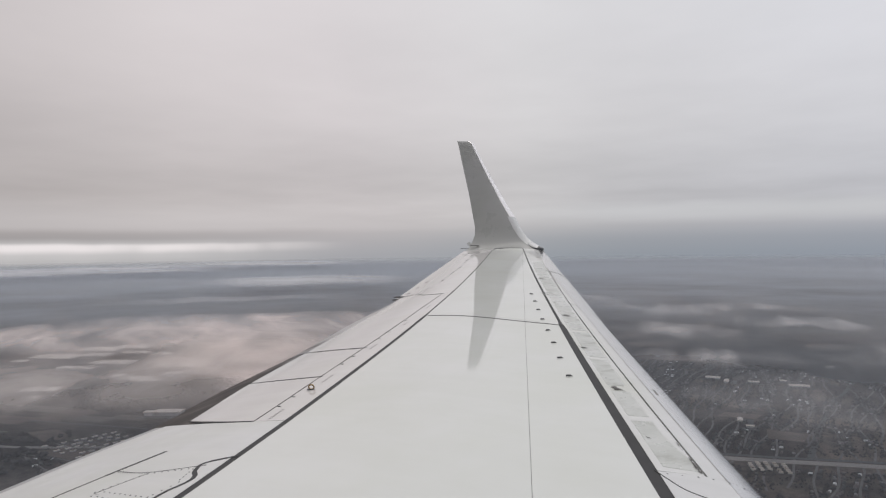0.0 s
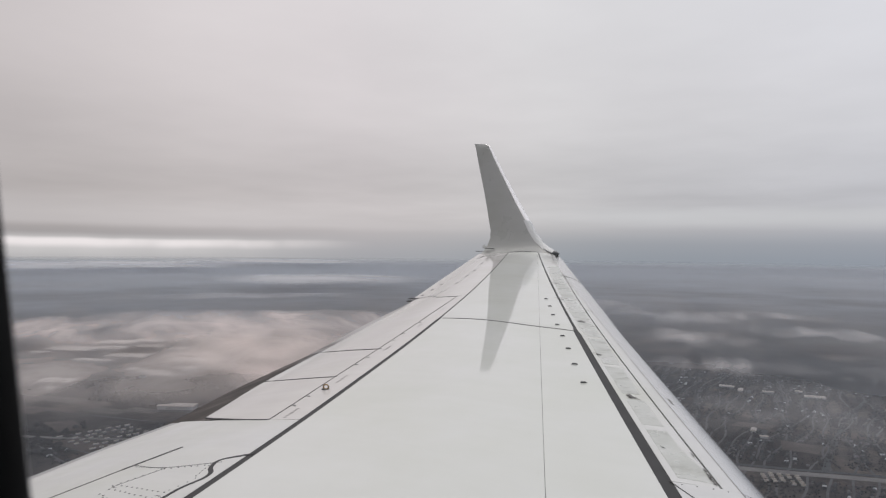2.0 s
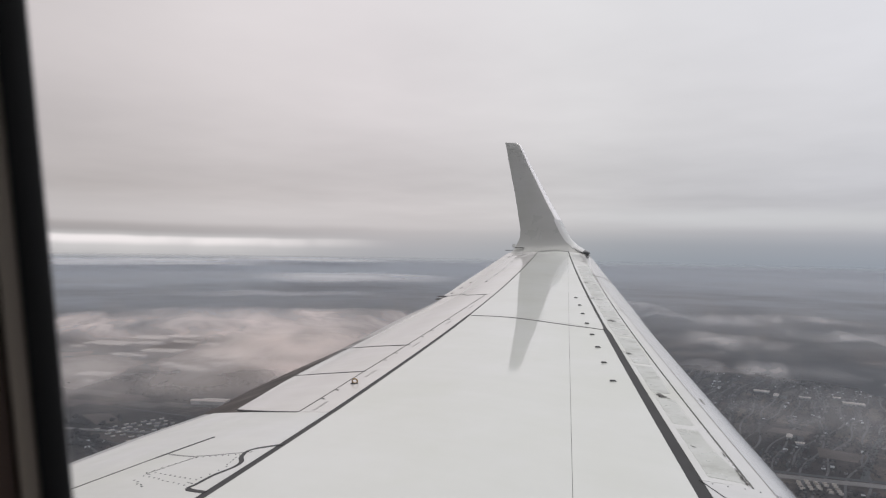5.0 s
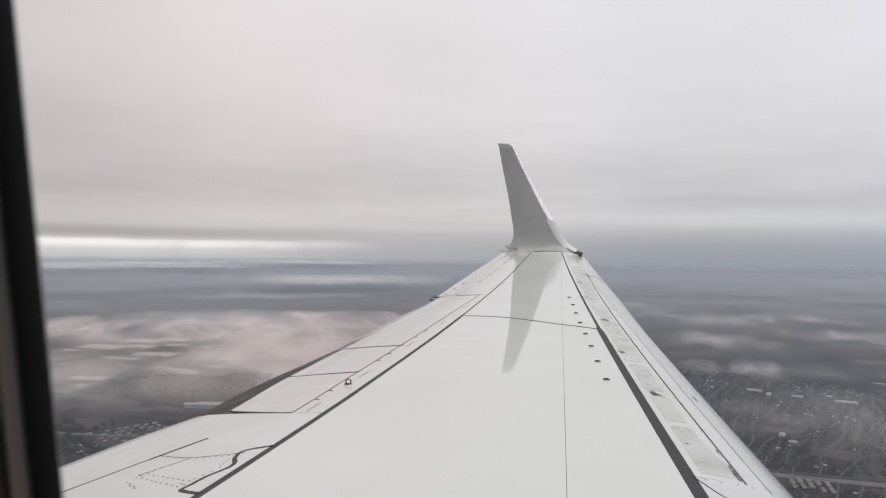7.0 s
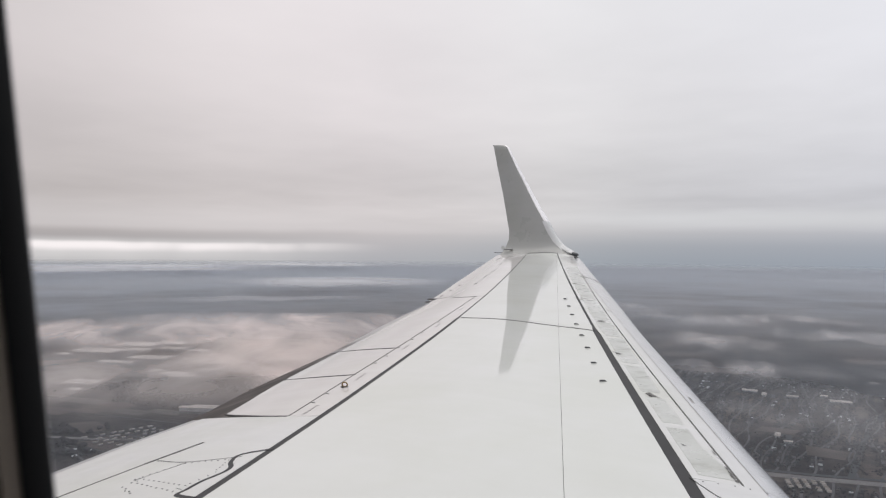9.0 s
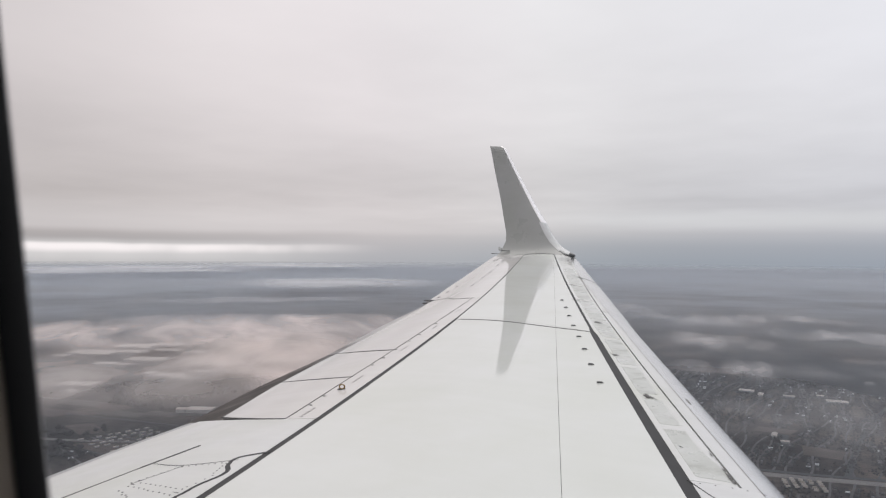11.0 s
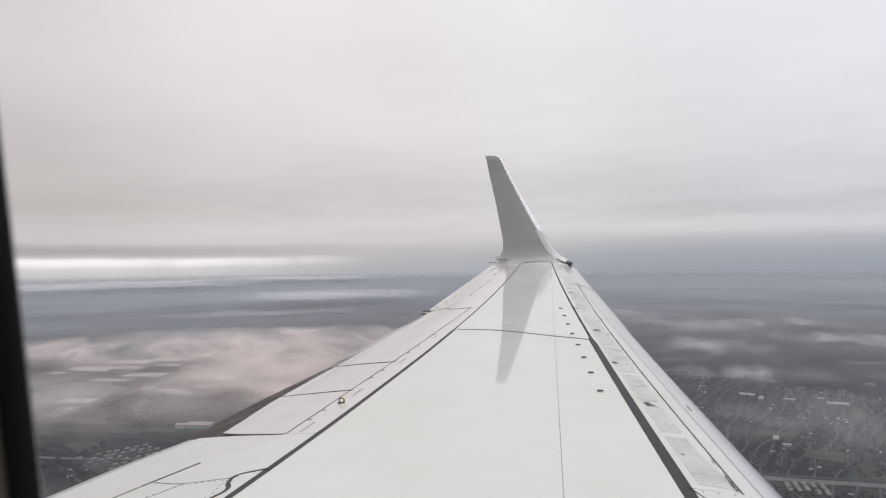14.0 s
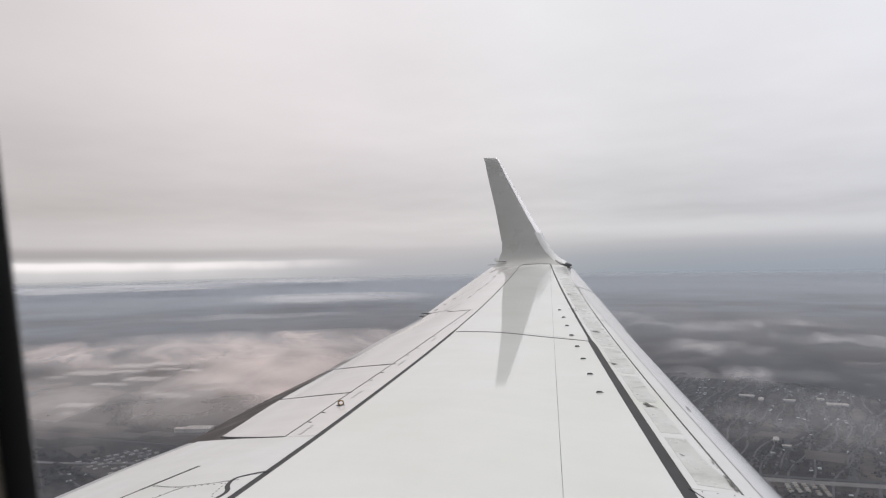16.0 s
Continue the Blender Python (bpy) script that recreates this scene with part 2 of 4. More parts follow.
FLAP = flap_mat()
STRIP = plain("pale_grey_edge_strip", (0.38, 0.375, 0.37), 0.35, 0.0, 0.12, 4.0)
BRASS = plain("brass_ring", (0.34, 0.24, 0.13), 0.3, 0.9, 0.2, 40.0)
LENS = plain("smoked_lamp_lens", (0.10, 0.105, 0.11), 0.08)
FRAME_GREY = plain("dull_grey_frame_paint", (0.20, 0.195, 0.20), 0.5, 0.0, 0.12, 8.0)
BEIGE = plain("beige_plastic_trim", (0.33, 0.28, 0.23), 0.55, 0.0, 0.06, 8.0)
BROWN = plain("dark_brown_plastic", (0.09, 0.055, 0.042), 0.6, 0.0, 0.1, 20.0)
BLACK = plain("black_rubber_seal", (0.006, 0.006, 0.007), 0.6, 0.0, 0.2, 30.0)
LINING = plain("cream_wall_lining", (0.62, 0.60, 0.56), 0.6, 0.0, 0.05, 3.0)
SKIN = paint("white_fuselage_paint", (0.76, 0.76, 0.76), 0.2)
CARPET = plain("dark_blue_carpet", (0.05, 0.06, 0.09), 0.95, 0.0, 0.3, 60.0)


def ground_mat():
    m, nt, b = mat("woods_and_fields")
    co = object_coord(nt)
    big = noise_ramp(nt, co, 0.0022, [(0.36, (0.054, 0.049, 0.046)), (0.47, (0.072, 0.063, 0.058)), (0.56, (0.10, 0.084, 0.076)), (0.66, (0.074, 0.063, 0.059))], 5.0, 0.6)
    mid = noise_ramp(nt, co, 0.012, [(0.35, (0.70, 0.70, 0.70)), (0.5, (1, 1, 1)), (0.68, (1.32, 1.27, 1.2))], 5.0, 0.65)
    small = noise_ramp(nt, co, 0.07, [(0.3, (0.75, 0.75, 0.75)), (0.7, (1.22, 1.22, 1.22))], 3.0, 0.6)
    c = blend(nt, "MULTIPLY", 1.0, big, mid)
    woods = noise_ramp(nt, co, 0.0042, [(0.40, (0.68, 0.67, 0.68)), (0.50, (1, 1, 1)), (0.60, (1.35, 1.32, 1.26))], 4.0, 0.6)
    c = blend(nt, "MULTIPLY", 1.0, c, woods)
    earth = noise_ramp(nt, co, 0.0065, [(0.60, (1, 1, 1)), (0.70, (1.5, 1.32, 1.2))], 4.0, 0.6)
    c = blend(nt, "MULTIPLY", 1.0, c, earth)
    c = blend(nt, "MULTIPLY", 1.0, c, small)
    nt.links.new(c, b.inputs["Base Color"])
    b.inputs["Roughness"].default_value = 0.95
    b.inputs["Specular IOR Level"].default_value = 0.1
    return m


GROUND = ground_mat()
ROOF_PALE = plain("pale_warehouse_roof", (0.62, 0.54, 0.465), 0.8, 0.0, 0.18, 0.02)
ROOF_TAN = plain("tan_warehouse_roof", (0.46, 0.40, 0.34), 0.8, 0.0, 0.2, 0.02)
WALL_GREY = plain("grey_warehouse_wall", (0.36, 0.35, 0.345), 0.85, 0.0, 0.2, 0.05)
ASPHALT = plain("worn_asphalt", (0.08, 0.078, 0.076), 0.9, 0.0, 0.25, 0.05)
STREET = plain("weathered_street", (0.128, 0.119, 0.113), 0.9, 0.0, 0.4, 0.03)
CONCRETE = plain("pale_road_concrete", (0.24, 0.215, 0.195), 0.9, 0.0, 0.3, 0.02)
EARTH = plain("bare_brown_earth", (0.115, 0.088, 0.074), 0.95, 0.0, 0.35, 0.02)
FIELD = plain("dull_winter_field", (0.105, 0.094, 0.078), 0.95, 0.0, 0.3, 0.03)
TREES = plain("bare_winter_woods", (0.062, 0.057, 0.055), 0.95, 0.0, 0.5, 0.02)


def roofs_mat():
    m, nt, b = mat("mixed_house_roofs")
    geo = nt.nodes.new("ShaderNodeNewGeometry")
    r = nt.nodes.new("ShaderNodeValToRGB")
    r.color_ramp.interpolation = "CONSTANT"
    el = r.color_ramp.elements
    stops = [(0.0, (0.055, 0.054, 0.055)), (0.35, (0.074, 0.068, 0.067)), (0.66, (0.115, 0.10, 0.096)), (0.87, (0.17, 0.16, 0.155)), (0.972, (0.56, 0.55, 0.53))]
    while len(el) < len(stops):
        el.new(0.5)
    for e, (p, c) in zip(el, stops):
        e.position, e.color = p, (*c, 1)
    nt.links.new(geo.outputs["Random Per Island"], r.inputs[0])
    nt.links.new(r.outputs[0], b.inputs["Base Color"])
    b.inputs["Roughness"].default_value = 0.9
    return m


ROOFS = roofs_mat()


def mist_mat(name, build, colour, passed=0.4):
    """White droplets: part of the light passes, the rest is scattered to both sides."""
    m = bpy.data.materials.new(name)
    m.use_nodes = True
    nt = m.node_tree
    nt.nodes.clear()
    dif, tra, clear = (nt.nodes.new("ShaderNodeBsdf" + k) for k in ("Diffuse", "Translucent", "Transparent"))
    for n in (dif, tra):
        n.inputs[0].default_value = (*colour, 1)
    scat, mix = nt.nodes.new("ShaderNodeMixShader"), nt.nodes.new("ShaderNodeMixShader")
    scat.inputs[0].default_value = passed
    nt.links.new(dif.outputs[0], scat.inputs[1])
    nt.links.new(tra.outputs[0], scat.inputs[2])
    nt.links.new(build(nt), mix.inputs[0])
    nt.links.new(clear.outputs[0], mix.inputs[1])
    nt.links.new(scat.outputs[0], mix.inputs[2])
    nt.links.new(mix.outputs[0], nt.nodes.new("ShaderNodeOutputMaterial").inputs[0])
    return m


def nmath(nt, op, a, b=None):
    n = nt.nodes.new("ShaderNodeMath")
    n.operation = op
    for i, v in enumerate((a, b)):
        if v is None:
            continue
        if isinstance(v, (int, float)):
            n.inputs[i].default_value = v
        else:
            nt.links.new(v, n.inputs[i])
    return n.outputs[0]


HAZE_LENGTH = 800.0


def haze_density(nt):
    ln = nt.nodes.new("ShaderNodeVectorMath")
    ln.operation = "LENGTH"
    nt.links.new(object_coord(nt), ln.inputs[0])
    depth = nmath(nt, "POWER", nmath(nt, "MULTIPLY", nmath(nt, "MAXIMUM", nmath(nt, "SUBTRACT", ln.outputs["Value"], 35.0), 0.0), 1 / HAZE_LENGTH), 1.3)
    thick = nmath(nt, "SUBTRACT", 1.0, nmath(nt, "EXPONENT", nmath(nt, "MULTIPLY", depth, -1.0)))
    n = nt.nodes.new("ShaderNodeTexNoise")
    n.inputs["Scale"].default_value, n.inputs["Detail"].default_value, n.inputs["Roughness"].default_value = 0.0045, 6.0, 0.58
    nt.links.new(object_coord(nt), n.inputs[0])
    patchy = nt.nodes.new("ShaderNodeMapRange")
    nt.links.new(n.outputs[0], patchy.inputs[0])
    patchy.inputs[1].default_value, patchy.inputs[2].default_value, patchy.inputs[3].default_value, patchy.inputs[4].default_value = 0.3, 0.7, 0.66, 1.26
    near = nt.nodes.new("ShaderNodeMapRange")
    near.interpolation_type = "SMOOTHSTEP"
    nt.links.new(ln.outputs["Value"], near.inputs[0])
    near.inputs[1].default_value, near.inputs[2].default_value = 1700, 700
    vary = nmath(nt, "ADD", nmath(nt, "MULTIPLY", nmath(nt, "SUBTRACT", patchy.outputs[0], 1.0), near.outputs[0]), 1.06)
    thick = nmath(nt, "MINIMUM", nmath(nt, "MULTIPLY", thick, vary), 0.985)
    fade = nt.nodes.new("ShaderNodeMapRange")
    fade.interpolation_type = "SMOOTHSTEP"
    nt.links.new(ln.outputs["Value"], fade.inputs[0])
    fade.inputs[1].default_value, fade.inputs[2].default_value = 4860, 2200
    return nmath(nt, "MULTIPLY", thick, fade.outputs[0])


def cloud_density(nt, body, most, grain, wind, long=2.6):
    co = object_coord(nt)
    ln = nt.nodes.new("ShaderNodeVectorMath")
    ln.operation = "LENGTH"
    flat = nt.nodes.new("ShaderNodeVectorMath")
    flat.operation = "MULTIPLY"
    flat.inputs[1].default_value = (1, 1, 0)
    nt.links.new(co, flat.inputs[0])
    nt.links.new(flat.outputs[0], ln.inputs[0])
    geo = nt.nodes.new("ShaderNodeNewGeometry").outputs["Position"]
    mp = nt.nodes.new("ShaderNodeMapping")
    mp.vector_type = "TEXTURE"
    mp.inputs["Rotation"].default_value = (0, 0, radians(wind))
    mp.inputs["Scale"].default_value = (1, long, 0.35)
    nt.links.new(geo, mp.inputs[0])
    n = nt.nodes.new("ShaderNodeTexNoise")
    n.inputs["Scale"].default_value, n.inputs["Detail"].default_value, n.inputs["Roughness"].default_value = grain, 8.0, 0.55
    n.inputs["Distortion"].default_value = 0.7
    nt.links.new(mp.outputs[0], n.inputs[0])
    edge = nmath(nt, "SUBTRACT", 1.0, ln.outputs["Value"])
    v = nmath(nt, "ADD", nmath(nt, "ADD", nmath(nt, "MULTIPLY", edge, 0.75), body), nmath(nt, "MULTIPLY", nmath(nt, "SUBTRACT", n.outputs[0], 0.5), 2.2))
    r = nt.nodes.new("ShaderNodeMapRange")
    r.interpolation_type = "SMOOTHSTEP"
    nt.links.new(v, r.inputs[0])
    r.inputs[1].default_value, r.inputs[2].default_value, r.inputs[4].default_value = 0.0, 1.35, most
    fade = nt.nodes.new("ShaderNodeMapRange")
    fade.interpolation_type = "SMOOTHSTEP"
    nt.links.new(edge, fade.inputs[0])
    fade.inputs[1].default_value, fade.inputs[2].default_value = 0.0, 0.45
    return nmath(nt, "MULTIPLY", r.outputs[0], fade.outputs[0])


def stratus_density(nt):
    """Long torn streaks, absent close to the aircraft."""
    co = object_coord(nt)
    ln = nt.nodes.new("ShaderNodeVectorMath")
    ln.operation = "LENGTH"
    nt.links.new(co, ln.inputs[0])
    n = nt.nodes.new("ShaderNodeTexNoise")
    n.inputs["Scale"].default_value, n.inputs["Detail"].default_value, n.inputs["Roughness"].default_value = 0.0011, 5.0, 0.5
    nt.links.new(co, n.inputs[0])
    r = nt.nodes.new("ShaderNodeMapRange")
    r.interpolation_type = "SMOOTHSTEP"
    nt.links.new(n.outputs[0], r.inputs[0])
    r.inputs[1].default_value, r.inputs[2].default_value, r.inputs[4].default_value = 0.42, 0.70, 0.24
    fade = nt.nodes.new("ShaderNodeMapRange")
    fade.interpolation_type = "SMOOTHSTEP"
    nt.links.new(ln.outputs["Value"], fade.inputs[0])
    fade.inputs[1].default_value, fade.inputs[2].default_value = 700, 1500
    rim = nt.nodes.new("ShaderNodeMapRange")
    rim.interpolation_type = "SMOOTHSTEP"
    nt.links.new(ln.outputs["Value"], rim.inputs[0])
    rim.inputs[1].default_value, rim.inputs[2].default_value = 2500, 1200
    return nmath(nt, "MULTIPLY", nmath(nt, "MULTIPLY", r.outputs[0], fade.outputs[0]), rim.outputs[0])


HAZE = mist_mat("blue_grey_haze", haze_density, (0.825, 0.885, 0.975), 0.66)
CLOUD = mist_mat("low_cloud_vapour", lambda nt: cloud_density(nt, 0.04, 0.40, 0.050, 12, 4.0), (0.93, 0.90, 0.91), 0.25)
CLOUD_THICK = mist_mat("thick_low_cloud_vapour", lambda nt: cloud_density(nt, 0.26, 0.58, 0.030, 52, 3.2), (0.99, 0.886, 0.855), 0.3)
MIST = mist_mat("thin_ground_mist", lambda nt: cloud_density(nt, 0.46, 0.40, 0.024, 55, 2.4), (0.98, 0.885, 0.842), 0.3)
VEIL = mist_mat("ragged_veil_of_mist", lambda nt: cloud_density(nt, 0.10, 0.20, 0.045, 6, 1.5), (0.90, 0.88, 0.89), 0.3)
CLOUD_FAR = mist_mat("far_low_cloud_vapour", lambda nt: cloud_density(nt, 0.30, 0.52, 0.0040, 50, 1.6), (0.93, 0.91, 0.92), 0.3)
STRATUS = mist_mat("thin_stratus_vapour", stratus_density, (0.92, 0.93, 0.96), 0.6)

# ---- helpers for meshes ----


def link(name, bm, material, parent=None, label="", smooth=True):
    me = bpy.data.meshes.new(name)
    bmesh.ops.recalc_face_normals(bm, faces=bm.faces[:])
    bm.to_mesh(me)
    bm.free()
    me.materials.append(material)
    if smooth:
        me.shade_smooth()
        me.set_sharp_from_angle(angle=radians(35))
    ob = new(name, me)
    ob.parent = parent
    if label:
        ob["label"] = label
    return ob


def part(name, bm, material, parent, label="", smooth=True):
    return link(name, bm, material, parent, label, smooth)


def thing(name, label, category, group="", kind="", at=(0, 0, 0)):
    ob = new(name)
    ob.location = at
    return tagged(ob, label, category, group, kind)


def curve1(ys, vs):
    """A smooth line through a few stations."""
    ys, vs = np.array(ys, float), np.array(vs, float)
    d = np.diff(vs) / np.diff(ys)
    m = np.zeros(len(ys))
    m[0], m[-1] = d[0], d[-1]
    for i in range(1, len(ys) - 1):
        m[i] = 0 if d[i - 1] * d[i] <= 0 else 2 * d[i - 1] * d[i] / (d[i - 1] + d[i])

    def f(y):
        if y <= ys[0]:
            return vs[0] + m[0] * (y - ys[0])
        if y >= ys[-1]:
            return vs[-1] + m[-1] * (y - ys[-1])
        i = int(np.searchsorted(ys, y) - 1)
        h = ys[i + 1] - ys[i]
        t = (y - ys[i]) / h
        return float((1 + 2 * t) * (1 - t) ** 2 * vs[i] + t * (1 - t) ** 2 * h * m[i] + t * t * (3 - 2 * t) * vs[i + 1] + t * t * (t - 1) * h * m[i + 1])
    return f


def spline(xs, vs):
    """A line of even curvature through a few stations."""
    xs, vs = np.array(xs, float), np.array(vs, float)
    n, h = len(xs), np.diff(xs)
    a, r = np.eye(n), np.zeros(n)
    for i in range(1, n - 1):
        a[i, i - 1:i + 2] = h[i - 1], 2 * (h[i - 1] + h[i]), h[i]
        r[i] = 6 * ((vs[i + 1] - vs[i]) / h[i] - (vs[i] - vs[i - 1]) / h[i - 1])
    m = np.linalg.solve(a, r)

    def f(x):
        i = min(max(int(np.searchsorted(xs, x) - 1), 0), n - 2)
        p, q = xs[i + 1] - x, x - xs[i]
        return float((m[i] * p ** 3 + m[i + 1] * q ** 3) / (6 * h[i]) + (vs[i] / h[i] - m[i] * h[i] / 6) * p + (vs[i + 1] / h[i] - m[i + 1] * h[i] / 6) * q)
    return f


# ---- the wing's shape: x forward, y outboard, z up, from the passenger's eye ----
NOSE = curve1([0, .01, .02, .03, .045, .06, .08, .1, .2, .35], [0.0527, 0.0373, 0.0294, 0.0229, 0.0146, 0.0086, 0.0040, 0.0013, -0.0042, -0.0014])
BACK = spline([.06, .13, .22, .36, .52, .68, .84, 1.0], [0.0095, -0.0018, -0.0040, 0.0012, 0.0203, 0.0475, 0.0775, 0.1108])


def DROP(c):
    k = min(max((c - 0.10) / 0.12, 0.0), 1.0)
    k = k * k * (3 - 2 * k)
    return NOSE(min(c, 0.35)) * (1 - k) + BACK(max(c, 0.06)) * k


TE = curve1([0, 2.5, 3.6, 4.64, 6.1, 8.23, 9.6, 11.6, 14, 15], [-5.3, -5.42, -5.52, -5.74, -6.04, -6.6, -6.92, -7.55, -8.22, -8.46])


def LE(y):
    return -0.545 - 0.525 * (y - 4.1)


def crest(y):
    return -1.35 + 0.0912 * y - 0.0022 * (y - 3) * (14.6 - y)      # dihedral and upward bend in flight


def twist(y, c):
    return (max(0.0, y - 6) / 8.7) ** 2 * (0.03 + 0.22 * (c - 0.3))


def top(x, y):
    a, b = LE(y), TE(y)
    c = (a - x) / (a - b)
    drop = DROP(min(max(c, 0.0), 1.0)) + 0.15 * max(0.0, c - 1)
    return crest(y) - (a - b) * drop + twist(y, c)


FRONT = curve1([0, 2, 4, 6, 8, 10, 12, 14.5], [0.884, -0.179, -1.234, -2.280, -3.317, -4.346, -5.366, -6.630])       # front spar seal
REAR = curve1([0, 2, 4, 6, 8, 10, 12, 14.5], [-2.355, -3.003, -3.667, -4.348, -5.045, -5.759, -6.489, -7.426])   # rear spar seal
MIDDLE = curve1([0, 2, 4, 6, 8, 10, 12, 14.5], [0.046, -0.877, -1.800, -2.723, -3.645, -4.568, -5.491, -6.645])
HINGE = curve1([0, 2, 4, 6, 8, 9], [-2.606, -3.349, -4.050, -4.708, -5.325, -5.617])
SLOT = curve1([0, 2, 4, 6, 8, 10, 12, 14.5], [1.213, 0.123, -0.947, -1.995, -3.022, -4.027, -5.012, -6.212])
SPOIL = curve1([3.4, 3.67, 4.81, 6.08, 7.6, 8.92, 9.7], [-4.70, -4.81, -5.33, -5.74, -6.19, -6.50, -6.80])
FLAPTE = curve1([3.2, 3.85, 4.49, 5.29, 5.93, 6.42, 8.05, 9.2, 9.7], [-5.18, -5.36, -5.61, -5.81, -5.93, -6.07, -6.54, -6.72, -6.86])

FIXTE = curve1([0.4, 2.46, 3.01, 3.47, 3.7], [-5.27, -5.31, -5.34, -5.27, -5.22])


def shifted(f, d):
    return lambda y: f(y) + d


def skin(fx, rx, inner, outer, nu, nv, thick=0.012, lift=None):
    """A panel that follows the wing: from the front line fx to the rear line rx, between the ends inner and outer (y at front, y at rear)."""
    bm = bmesh.new()
    rows = []
    for i in range(nu + 1):
        u = i / nu
        row = []
        for j in range(nv + 1):
            v = j / nv
            y = (inner[0] + (inner[1] - inner[0]) * v) * (1 - u) + (outer[0] + (outer[1] - outer[0]) * v) * u
            x = fx(y) + (rx(y) - fx(y)) * v
            row.append((x, y, top(x, y) + (lift(u, v) if lift else 0)))
        rows.append(row)
    up = [[bm.verts.new(p) for p in r] for r in rows]
    lo = [[bm.verts.new((p[0], p[1], p[2] - thick)) for p in r] for r in rows]
    for i in range(nu):
        for j in range(nv):
            bm.faces.new((up[i][j], up[i + 1][j], up[i + 1][j + 1], up[i][j + 1]))
            bm.faces.new((lo[i][j], lo[i][j + 1], lo[i + 1][j + 1], lo[i + 1][j]))
    for i in range(nu):
        bm.faces.new((up[i][0], lo[i][0], lo[i + 1][0], up[i + 1][0]))
        bm.faces.new((up[i][nv], up[i + 1][nv], lo[i + 1][nv], lo[i][nv]))
    for j in range(nv):
        bm.faces.new((up[0][j], up[0][j + 1], lo[0][j + 1], lo[0][j]))
        bm.faces.new((up[nu][j], lo[nu][j], lo[nu][j + 1], up[nu][j + 1]))
    return bm


BLUNT = curve1([2.5, 4.0, 5.0, 6.0, 7.0, 8.7, 11.0, 14.5], [0.060, 0.060, 0.056, 0.054, 0.050, 0.026, 0.004, 0.0])       # how much shorter the nose is


SEAM = 0.35        # depth of the bare metal nose


def nose(rear, inner, outer, nu, under=0.05, gap=0.0):
    """A leading-edge panel: from the line rear round the nose to the underside."""
    bm = bmesh.new()
    rows = []
    for i in range(nu + 1):
        u = i / nu
        yr = inner[1] * (1 - u) + outer[1] * u
        yf = inner[0] * (1 - u) + outer[0] * u
        row = []
        for j in range(19):
            v = j / 18
            y = yr + (yf - yr) * (1 - (1 - v) ** 1.6)
            a, b = LE(y), TE(y)
            c1 = (a - rear(y)) / (a - b)
            c = c1 * (1 - v) ** 1.6
            x = a - (a - b) * c
            row.append((x, y, top(x, y)))
        ch = LE(yf) - TE(yf)
        for c, d in ((0.0015, 0.060), (0.006, 0.068), (0.014, 0.077), (0.03, 0.086), (under, 0.094), (under, 0.082), (0.1, 0.05)):
            row.append((LE(yf) - ch * c, yf, crest(yf) - ch * d + twist(yf, c)))
        x = rear(yr) + gap
        row.append((x, yr, top(x, yr) - 0.02))
        back = [rear(p[1]) for p in row]
        row = [(p[0] - BLUNT(p[1]) * ((p[0] - r) / (LE(p[1]) - r)) ** 2 if p[0] > r else p[0], p[1], p[2]) for p, r in zip(row, back)]
        rows.append([bm.verts.new(p) for p in row])
    n = len(rows[0])
    for i in range(nu):
        for j in range(n):
            k = (j + 1) % n
            bm.faces.new((rows[i][j], rows[i][k], rows[i + 1][k], rows[i + 1][j]))
    bm.faces.new(rows[0])
    bm.faces.new(rows[-1])
    return bm


def ribbon(points, width, height=0.0015, rise=0.0):
    """A flat bead along points (x, y) on the wing's skin."""
    bm = bmesh.new()
    pts = [Vector(p) for p in points]
    rows = []
    for i, p in enumerate(pts):
        d = (pts[min(i + 1, len(pts) - 1)] - pts[max(i - 1, 0)]).normalized()
        n = Vector((-d.y, d.x)) * width / 2
        a, b = p + n, p - n
        up = rise * (i / (len(pts) - 1)) ** 2
        za, zb = top(*a) + up, top(*b) + up
        rows.append([bm.verts.new(q) for q in ((a.x, a.y, za - 0.002), (a.x, a.y, za + height), (b.x, b.y, zb + height), (b.x, b.y, zb - 0.002))])
    for r, s in zip(rows, rows[1:]):
        for j in range(4):
            bm.faces.new((r[j], r[(j + 1) % 4], s[(j + 1) % 4], s[j]))
    bm.faces.new(rows[0])
    bm.faces.new(rows[-1][::-1])
    return bm


def smooth_line(points, n=6):
    """Points of a rounded line through the given ones."""
    out = []
    p = [Vector(q) for q in points]
    p = [p[0]] + p + [p[-1]]
    for i in range(1, len(p) - 2):
        for k in range(n):
            t = k / n
            a, b, c, d = p[i - 1], p[i], p[i + 1], p[i + 2]
            out.append(0.5 * (2 * b + (c - a) * t + (2 * a - 5 * b + 4 * c - d) * t * t + (3 * b - a - 3 * c + d) * t ** 3))
    out.append(p[-2])
    return out


def box(sx, sy, sz, at=(0, 0, 0), rot=0.0, bevel=0.0):
    bm = bmesh.new()
    bmesh.ops.create_cube(bm, size=1, matrix=Matrix.Translation(at) @ Matrix.Rotation(rot, 4, "Z") @ Matrix.Diagonal((sx, sy, sz, 1)))
    if bevel:
        bmesh.ops.bevel(bm, geom=bm.edges[:], offset=bevel, segments=2, affect="EDGES")
    return bm


